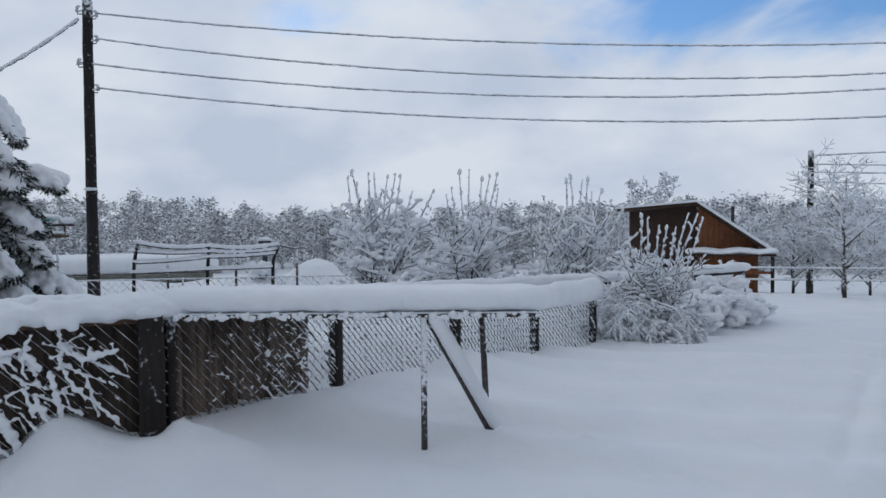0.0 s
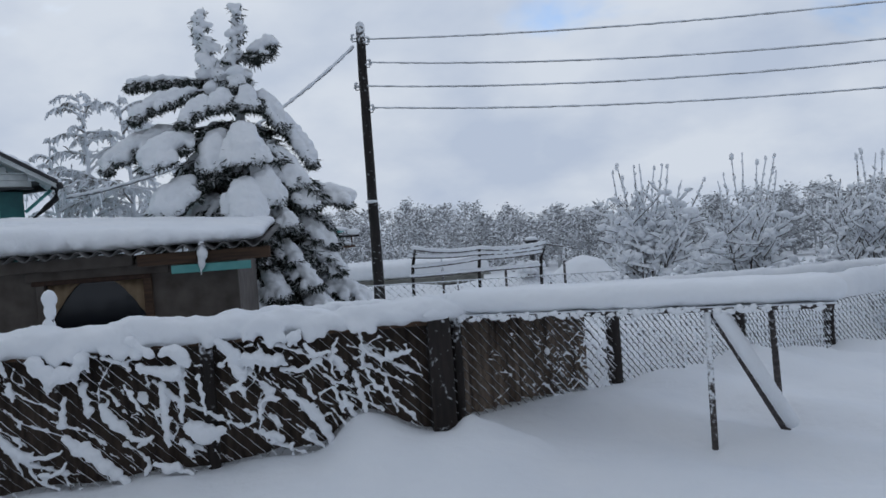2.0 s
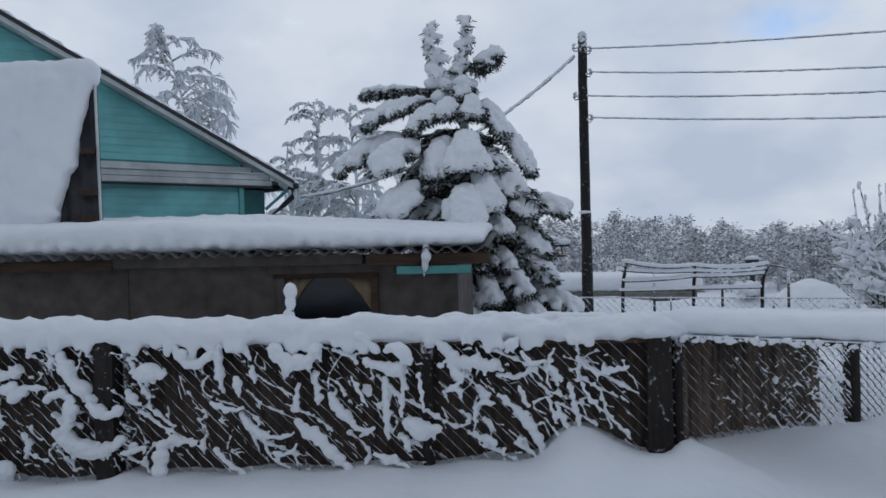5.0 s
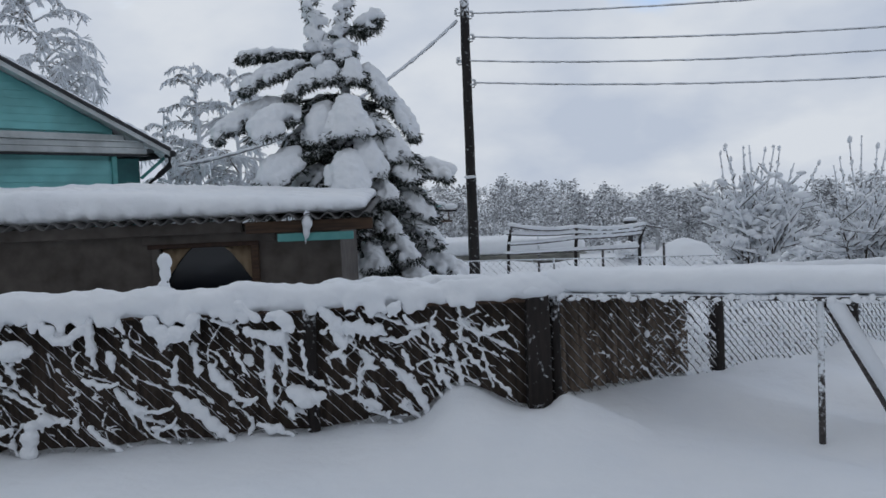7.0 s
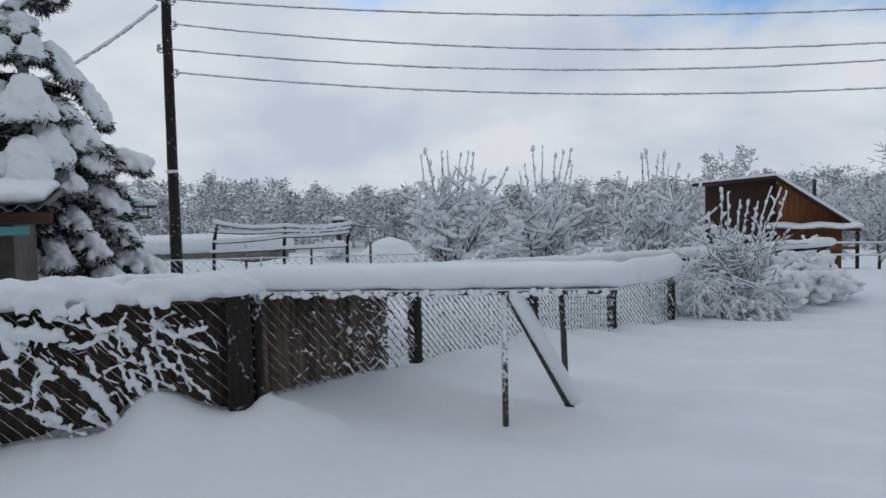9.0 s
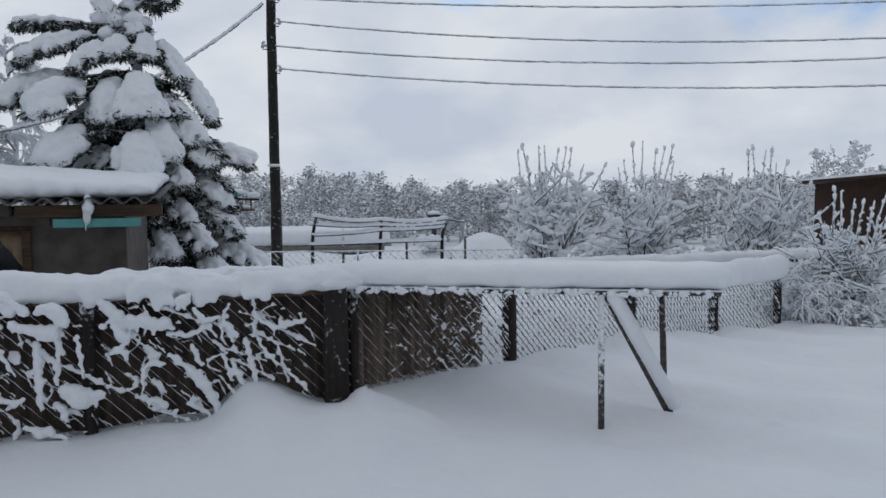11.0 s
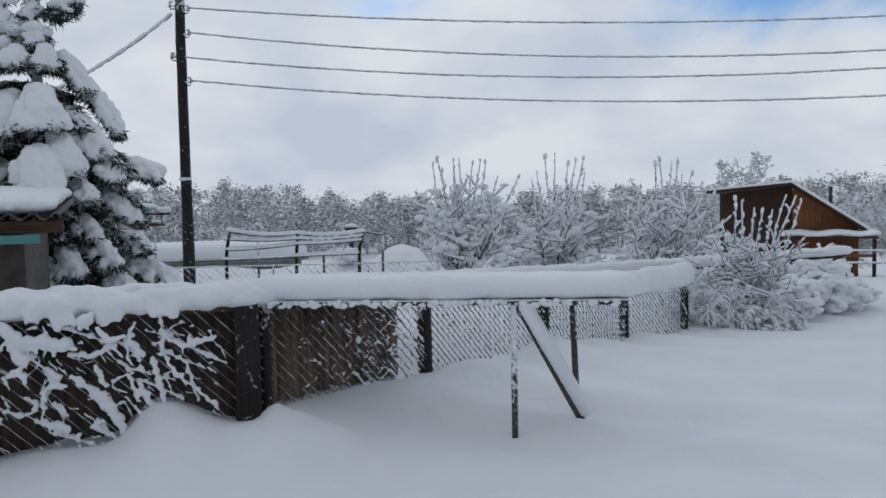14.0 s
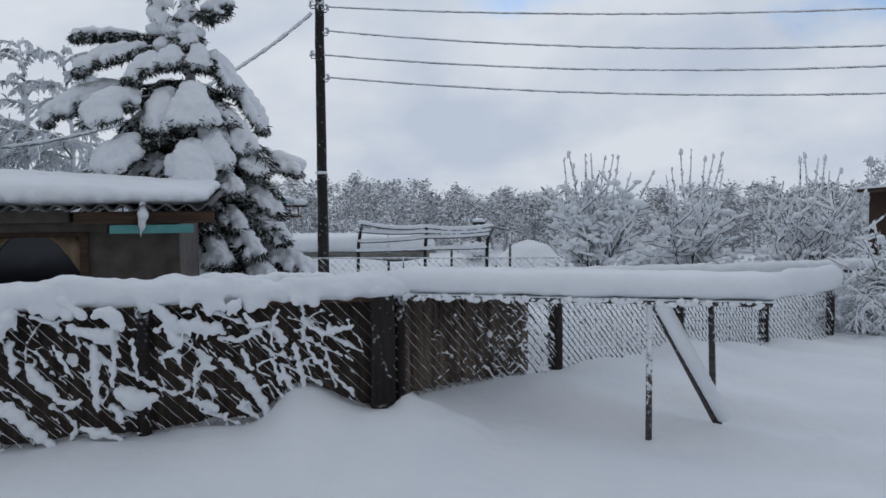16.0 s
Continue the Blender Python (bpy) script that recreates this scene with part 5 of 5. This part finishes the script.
def frosted_tree(x, y, top, wide, seed, label, mats, kids=2, depth=3, r=0.07, lean=0.0, lumps=0.0, min_r=0.012, fork=0.25, droop=0.15, lump_size=0.08):
    rng = random.Random(seed)
    z0 = ground_z(x, y) - 0.1
    h = top - z0
    stems = [((0, 0, 0), (lean, 0, 1), h * 0.97, r, 0.18, 0.0, 0, 0.4, 0.1)]
    n = 14
    for i in range(n):
        t = fork + (0.97 - fork) * (i + rng.random()) / n
        a = rng.uniform(0, 2 * math.pi)
        L = wide * (0.75 - 0.5 * max(0, t - 0.4)) * rng.uniform(0.6, 1.1)
        stems.append(((lean * h * t, 0, h * t * 0.97), (math.cos(a), math.sin(a), 0.9), L, r * (1.05 - t) * 0.6 + 0.008, 0.5, droop, kids, 0.6, 0.05))
    return woody("tree", (x, y, z0), label, "tree", rng, stems, depth - 1, mats, min_r, lumps, lump_size, 3, "frosted trees")


def plumed_tree(at, tip, spread, seed, label, first=0.35, n=22, side=0.0, twig=0.011):
    """A slender tree whose boughs arch over and hang like plumes."""
    rng = random.Random(seed)
    z0 = ground_z(at[0], at[1]) - 0.1
    t = thing("tree", label, "tree", "frosted trees", at=(at[0], at[1], z0))
    dx, dy, h = tip[0] - at[0], tip[1] - at[1], tip[2] - z0
    trunk = [((dx * k / 12 + 0.05 * math.sin(k * 0.9 + seed), dy * k / 12, h * k / 12), 0.075 * (1.05 - k / 12) + 0.008) for k in range(13)]
    part_tube("trunk", trunk, HOAR, t, 8)
    twigs = []
    for i in range(n):
        s = first + (0.99 - first) * (i + rng.random()) / n
        k = min(11, int(s * 12))
        p = Vector(lerp(trunk[k][0], trunk[k + 1][0], s * 12 - k))
        a = rng.uniform(0, 2 * math.pi)
        d = Vector((math.cos(a) + side, math.sin(a) + side * 0.6, rng.uniform(0.35, 0.9)))
        L = spread * (0.22 + 0.95 * (1 - s) ** 0.7) * rng.uniform(0.6, 1.1)
        m = 9
        line = []
        for j in range(m + 1):
            f = j / m
            line.append((tuple(p), 0.022 * (1 - 0.7 * f) + 0.006))
            v = (d.normalized() + Vector((rng.uniform(-0.18, 0.18), rng.uniform(-0.18, 0.18), -1.35 * f * f))).normalized()
            if j > 1:
                for _ in range(5):
                    w = (v + Vector((rng.uniform(-1, 1), rng.uniform(-1, 1), rng.uniform(-1.0, 0.35)))).normalized()
                    M = L * 0.24 * rng.uniform(0.4, 1.1)
                    b = p + w * M * 0.5 + Vector((0, 0, -0.02 * M))
                    e = p + w * M + Vector((0, 0, -0.30 * M))
                    twigs.append([(tuple(p), twig), (tuple(b), twig * 1.25), (tuple(e), twig * 0.7)])
                    for _ in range(2):
                        w2 = (w + Vector((rng.uniform(-0.8, 0.8), rng.uniform(-0.8, 0.8), rng.uniform(-0.9, 0.1)))).normalized()
                        c = b + w2 * M * 0.4
                        twigs.append([(tuple(b), twig * 0.9), (tuple(c), twig * 0.7)])
            p = p + v * (L / m)
        part_tube("limb", line, HOAR, t, 5)
    V, F = tubes(twigs, 3)
    tagged(mesh_object("crown", V, F, HOAR, t), kind="stuff")


plumed_tree((-14.3, 13.4), (-15.5, 12.1, 6.45), 2.6, 5, "slender leaning tree with plumed branches white with frost", 0.42, 44, 0.25, 0.015)
plumed_tree((-10.75, 11.95), (-10.72, 11.80, 4.28), 1.7, 6, "frosted tree with drooping plumes beside the house", 0.22, 44, -0.15, 0.012)
plumed_tree((-10.2, 12.4), (-10.2, 12.25, 4.2), 1.7, 7, "frosted tree with drooping plumes beside the house", 0.2, 40, 0.1, 0.012)
plumed_tree((-11.15, 11.5), (-11.1, 11.42, 3.5), 1.0, 8, "small frosted tree close to the house eave", 0.3, 24, 0.0, 0.011)


frosted_tree(9.52, 19.53, 2.0, 1.7, 15, "forked fruit tree with every twig under snow", (TWIG_DARK, HOAR), 2, 4, 0.055, 0.0, 0.0, 0.010, 0.25, 0.1)
frosted_tree(9.9, 43.4, 3.3, 1.3, 16, "round-headed far tree white with frost", (HOAR, HOAR), 2, 4, 0.08, 0.0, 0.0, 0.020, 0.35, 0.1, 0.06)
frosted_tree(11.1, 43.0, 3.4, 1.3, 17, "round-headed far tree white with frost", (HOAR, HOAR), 2, 4, 0.10, 0.0, 0.05, 0.022, 0.35, 0.1, 0.06)
for i, (x, y, top, wide) in enumerate(((11.6, 27.5, 1.2, 1.7), (12.8, 26.5, 1.1, 1.6), (15.2, 29.5, 1.8, 1.9), (17.2, 31.0, 2.1, 2.0), (10.9, 29.5, 0.9, 1.6), (14.6, 25.5, 1.2, 1.6))):
    frosted_tree(x, y, top, wide, 90 + i, "frosted garden tree with bending white twigs", (TWIG_DARK, HOAR), 2, 4, 0.055, 0.0, 0.0, 0.013, 0.1, 0.2)


# boughs of the spruce: side, height, towards the yard, rise to the trunk, half width
UPPER_BOUGHS = [
    (-1.10, 3.24, 0.0, -0.10, 0.075), (-1.05, 2.87, 0.2, 0.28, 0.12), (-1.37, 2.38, 0.15, 0.40, 0.17), (-0.90, 2.36, 0.6, 0.25, 0.20), (-0.33, 2.30, 0.55, 0.45, 0.17),
    (0.04, 2.36, 0.75, 0.40, 0.19), (0.24, 1.92, 0.75, 0.55, 0.17), (0.73, 2.34, 0.1, 0.75, 0.17), (0.56, 2.10, 0.4, 0.35, 0.19), (-0.22, 2.92, 0.4, 0.10, 0.12),
    (0.14, 2.92, 0.4, 0.12, 0.12), (0.45, 2.75, 0.2, 0.35, 0.14), (-0.55, 2.78, 0.4, 0.25, 0.12), (0.02, 3.16, 0.22, 0.05, 0.09),
]
LOWER_BOUGHS = [
    (-0.81, 1.86, 0.75, 0.35, 0.19), (0.0, 1.74, 1.0, 0.5, 0.20), (1.09, 1.86, 0.2, 0.05, 0.15), (0.70, 1.84, 0.45, 0.2, 0.14), (0.87, 1.40, 0.35, 0.4, 0.13), (0.91, 1.12, 0.5, 0.3, 0.13),
    (0.61, 1.0, 0.8, 0.3, 0.13), (1.17, 0.76, 0.35, 0.3, 0.16), (0.47, 1.24, 0.7, 0.3, 0.11), (0.25, 0.92, 0.9, 0.3, 0.13), (-0.02, 0.80, 0.9, 0.3, 0.16),
    (-0.53, 1.68, 0.4, 0.3, 0.16), (0.75, 0.72, 0.8, 0.25, 0.13), (0.45, 1.62, 0.7, 0.3, 0.11),
]


def spruce():
    rng = random.Random(21)
    x, y = -4.98, 7.70
    z0 = ground_z(x, y) - 0.1
    t = thing("spruce", "big twin-topped spruce bowed under heavy snow", "tree", at=(x, y, z0))
    H = 4.06 - z0
    part_tube("trunk", [((0, 0, 0), 0.13), ((0, 0, H * 0.45), 0.09), ((0.02, 0, H * 0.74), 0.05)], TWIG_DARK, t, 10)
    la = [((0.02, 0, H * 0.70), 0.045), ((-0.20 * 0.857, -0.20 * 0.516, H * 0.80), 0.03), ((-0.30 * 0.857, -0.30 * 0.516, H * 0.89), 0.022), ((-0.38 * 0.857, -0.38 * 0.516, H * 0.985), 0.012)]
    lb = [((0.02, 0, H * 0.70), 0.045), ((0.02, 0.01, H * 0.80), 0.03), ((0.03, 0.02, H * 0.90), 0.022), ((0.05, 0.03, H), 0.012)]
    part_tube("leader", la, TWIG_DARK, t, 8)
    part_tube("leader", lb, TWIG_DARK, t, 8)
    limbs, snow, sprays, pillows, inner = [], [], [], [], []
    rx, ry = 0.857, 0.516            # sideways as seen from the yard; (ry, -rx) points to the yard

    def spray(p, d, length, n):
        """Needled twigs: narrow blades round a twig."""
        d = Vector(d).normalized()
        for _ in range(n):
            a = Vector((rng.uniform(-1, 1), rng.uniform(-1, 1), rng.uniform(-1.2, 0.35)))
            v = (d * 0.5 + a).normalized() * length * rng.uniform(0.5, 1.2)
            o = Vector(p) + Vector((rng.uniform(-0.03, 0.03), rng.uniform(-0.03, 0.03), rng.uniform(-0.03, 0.02)))
            w = v.cross(Vector((rng.uniform(-1, 1), rng.uniform(-1, 1), rng.uniform(-1, 1)))).normalized() * 0.0065
            sprays.append((o - w, o + w, o + v * 0.6 + w * 0.9, o + v, o + v * 0.6 - w * 0.9))

    def limb(p, a, L, fall, fat):
        n = 9
        d = Vector((math.cos(a), math.sin(a), 0))
        line = []
        q = Vector(p)
        bend = rng.uniform(-0.25, 0.25)
        for i in range(n + 1):
            s = i / n
            line.append((tuple(q), 0.022 * (1 - 0.75 * s)))
            side = Vector((-d.y, d.x, 0)) * bend * s
            v = (d + side + Vector((0, 0, 0.18 - fall * s * s * 2.0))).normalized()
            if s > 0.08:
                spray(q, v, 0.09, 60)
                for sg in (-1, 1):
                    if rng.random() < 0.8:
                        w = Vector((-d.y, d.x, 0)) * sg
                        M = L * 0.32 * (1.1 - s) + 0.06
                        e = q + (w * 0.9 + d * 0.6 + Vector((0, 0, -0.25 - 0.3 * s))) * M
                        limbs.append([(tuple(q), 0.008), (tuple(e), 0.004)])
                        for f in (0.35, 0.7, 1.0):
                            pp = q.lerp(e, f)
                            spray(pp, e - q, 0.095, 20)
                            if s > 0.45 and rng.random() < 0.32:
                                sz = fat * rng.uniform(0.45, 0.8)
                                snow.append(((pp.x, pp.y, pp.z + sz * 0.42), (sz * 1.25, sz * 0.9, sz * 0.6), a + sg * 0.8, 0.35))
                if s > 0.55:
                    sz = fat * (1.0 if p[2] > 1.3 else 0.95) * (0.65 + 0.6 * math.sin(min(1, s) * 2.6)) * rng.uniform(0.75, 1.1)
                    tilt = math.atan2(-v.z, 1.0) if s < 1 else 0.9
                    snow.append(((q.x, q.y, q.z + sz * 0.45), (sz * 1.25, sz * 1.0, sz * 0.70), a, tilt * 0.8))
                    if s > 0.85:
                        snow.append(((q.x + d.x * 0.03, q.y + d.y * 0.03, q.z - sz * 0.2), (sz * 0.6, sz * 0.6, sz * 0.8), a, 0.4))
            q = q + v * (L / n)
        limbs.append(line)
        inner.extend(snow)
        snow.clear()
    def bough(a, z, near, rise, fat):
        """A loaded bough: springs from the trunk, arches over and ends in a drooping hand of snow."""
        tip = Vector((rx * a + ry * near, ry * a - rx * near, z - z0))
        root = Vector((0.02, 0, z - z0 + rise * 0.8 + 0.05))
        mid = root.lerp(tip, 0.62) + Vector((0, 0, 0.10 + 0.28 * rise))
        n = 12
        line = []
        out = Vector((tip.x, tip.y, 0)).normalized()
        wide = Vector((-out.y, out.x, 0))
        ang = math.atan2(out.y, out.x)
        for i in range(n + 1):
            s = i / n
            p = root.lerp(mid, s).lerp(mid.lerp(tip, s), s)
            line.append((tuple(p), 0.024 * (1 - 0.7 * s)))
            spray(p - Vector((0, 0, 0.02)), out + Vector((0, 0, -0.5)), 0.085, 75)
            v = (tip - mid) if s > 0.5 else (mid - root)
            tilt = math.atan2(-v.z, math.hypot(v.x, v.y))
            start = 0.30 + 0.30 * min(1.0, near / 0.7)
            if s > start:
                k = fat * 0.94 * (0.45 + 0.6 * math.sin(min(1.0, (s - start + 0.08) / (1.05 - start)) * 2.2)) * rng.uniform(0.88, 1.1)
                snow.append(((p.x, p.y, p.z + k * 0.25), (k * 0.95, k * 0.82, k * 0.62), ang, tilt))
                for sg in (-1, 1):
                    e = p + wide * sg * k * rng.uniform(0.75, 1.15) + Vector((0, 0, -k * rng.uniform(0.25, 0.6)))
                    limbs.append([(tuple(p), 0.008), (tuple(e), 0.004)])
                    spray(p.lerp(e, 0.5) - Vector((0, 0, 0.03)), wide * sg, 0.08, 40)
                    spray(e, wide * sg + Vector((0, 0, -1.0)), 0.085, 50)
                    if rng.random() < 0.65:
                        m = k * rng.uniform(0.34, 0.52)
                        snow.append(((e.x, e.y, e.z + m * 0.35), (m * 1.25, m * 0.85, m * 0.75), ang + sg * 0.7, tilt + 0.25))
        # fingers
        for f in range(5):
            w = (f - 2) / 2
            e = tip + wide * w * fat * 0.75 + out * fat * (0.35 - 0.25 * abs(w)) * rng.uniform(0.6, 1.2)
            m = fat * rng.uniform(0.26, 0.38)
            for q in (0.0, 0.5, 1.0):
                c = tip.lerp(e, 0.45 + 0.55 * q)
                snow.append(((c.x, c.y, c.z - fat * 0.50 * q + fat * 0.10), (m * 1.05, m * 0.85, m * (1.15 - 0.25 * q)), ang + w * 0.5, 0.7))
            spray(e - Vector((0, 0, fat * 0.35)), out + Vector((0, 0, -1.4)), 0.085, 60)
        limbs.append(line)
        pillows.append(list(snow))
        snow.clear()
    # inner whorls, half hidden behind the loaded boughs
    z = 0.45
    k = 0
    while z < 3.05:
        L0 = 1.32 if z < 1.9 else 1.32 - (z - 1.9) * 0.60
        n = 8 if z < 1.5 else 7 if z < 2.5 else 5
        for i in range(n):
            a = 2 * math.pi * (i + 0.5 * (k % 2)) / n + rng.uniform(-0.3, 0.3)
            toward = max(0.0, math.cos(a - math.atan2(-rx, ry)))
            limb((0.02, 0, z + rng.uniform(-0.14, 0.14)), a, L0 * rng.uniform(0.7, 1.0) * (1 - 0.35 * toward), rng.uniform(0.7, 1.4), 0.042 * rng.uniform(0.6, 1.25))
        z += 0.29
        k += 1
    for row in UPPER_BOUGHS + LOWER_BOUGHS:
        bough(*row)
    for lead in (la, lb):
        for j in range(14):
            s = (j + 1) / 15
            i0 = min(2, int(s * 3))
            p = lerp(lead[i0][0], lead[i0 + 1][0], s * 3 - i0)
            for _ in range(2):
                a = rng.uniform(0, 2 * math.pi)
                L = 0.17 * (1.05 - s) ** 0.7 + 0.02
                e = (p[0] + L * math.cos(a), p[1] + L * math.sin(a), p[2] + 0.06)
                limbs.append([(p, 0.008), (e, 0.005)])
                for q in (0.4, 0.7, 1.0):
                    c = lerp(p, e, q)
                    spray(c, (math.cos(a), math.sin(a), 0.4), 0.08, 6)
                    sz = 0.034 + 0.04 * (1 - s) * rng.random() * 2
                    if rng.random() < 0.75:
                        snow.append(((c[0], c[1], c[2] + 0.03), (sz * 1.2, sz, sz * 0.8), a, 0.2))
            spray(p, (0, 0, 1), 0.09, 8)
            snow.append(((p[0] - 0.015, p[1] - 0.02, p[2]), (0.036, 0.036, 0.045), 0, 0))
    limb((0.03, 0.02, H * 0.865), math.atan2(ry, rx), 0.40, -0.5, 0.085)
    for lead in (la, lb):
        p = lead[1][0]
        for i in range(7):
            a = rng.uniform(0, 6.28)
            snow.append(((p[0] + 0.10 * math.cos(a), p[1] + 0.10 * math.sin(a), p[2] + rng.uniform(-0.06, 0.08)), (0.09, 0.075, 0.06), a, 0.3))
            spray((p[0] + 0.12 * math.cos(a), p[1] + 0.12 * math.sin(a), p[2] - 0.02), (math.cos(a), math.sin(a), 0), 0.1, 25)
    V, F = tubes(limbs, 5)
    tagged(mesh_object("bough_wood", V, F, TWIG_DARK, t), kind="stuff")
    V, F = [], []
    for blade in sprays:
        o = len(V)
        V.extend(tuple(c) for c in blade)
        F.append((o, o + 1, o + 2, o + 3, o + 4))
    tagged(mesh_object("needles", V, F, NEEDLE, t, "dark green needled twigs"), kind="stuff")
    inner.extend(snow)
    tagged(snow_mass("bough_snow", inner, t, 0.018, wobble=0.05, size=0.085, label="small tufts of snow among the boughs"), kind="stuff")
    for k, some in enumerate(pillows):
        snow_mass("snow_pillow", some, t, 0.017, wobble=0.06, size=0.085, label="rounded pillow of snow" if k == 0 else "")


spruce()


def far_woods():
    rng = random.Random(77)
    V, F, trunks = [], [], []
    for row in range(4):
        d0 = 60 + row * 9
        n = 105
        for i in range(n):
            az = radians(-62 + 112 * (i + rng.random()) / n)
            d = d0 + rng.uniform(-4, 4)
            x, y = d * math.sin(az), d * math.cos(az)
            g = ground_z(x, y)
            deg = math.degrees(az)
            crest = 1.75 + 1.35 * math.exp(-((deg + 22) / 8) ** 2) + 0.9 * math.exp(-((deg - 19) / 5) ** 2) + 0.6 * math.exp(-((deg - 6) / 5) ** 2) + 0.9 * math.exp(-((deg + 45) / 12) ** 2)
            top = crest + rng.choice((-1.3, -0.6, -0.2, 0.1, 0.5)) + rng.uniform(-0.3, 0.25) + 0.25 * (row - 1.5)
            w = rng.uniform(0.7, 1.6)
            trunks.append([((x, y, g), 0.11), ((x + rng.uniform(-0.3, 0.3), y, top - 0.3), 0.03)])
            # a few boughs, each a cloud of twig blades
            for k in range(24):
                t = rng.random() ** 0.85
                cz = g + 0.2 + (top - g - 0.3) * t
                rr = w * (0.2 + 0.85 * math.sin(min(1.0, (1.04 - t) * 1.6) * 1.57)) * math.sqrt(rng.random())
                a = rng.uniform(0, 6.28)
                cx, cy = x + rr * math.cos(a), y + rr * math.sin(a)
                size = rng.uniform(0.18, 0.42)
                for m in range(26):
                    o = len(V)
                    px, py, pz = cx + rng.gauss(0, size), cy + rng.gauss(0, size), cz + rng.gauss(0, size * 0.6)
                    L = rng.uniform(0.08, 0.26)
                    dx, dy, dz = rng.uniform(-1, 1) * L, rng.uniform(-1, 1) * L, rng.uniform(-0.3, 1) * L
                    q = rng.uniform(0.035, 0.10)
                    V += [(px - q, py, pz), (px + q, py, pz + q * 0.6), (px + dx + q, py + dy, pz + dz), (px + dx - q, py + dy + q, pz + dz)]
                    F.append((o, o + 1, o + 2, o + 3))
    add_to((V, F), tubes(trunks, 4))
    tagged(mesh_object("far_woods", V, F, WOODS), "distant belt of frosted woodland with haze in its grey", "woods", kind="stuff")


far_woods()
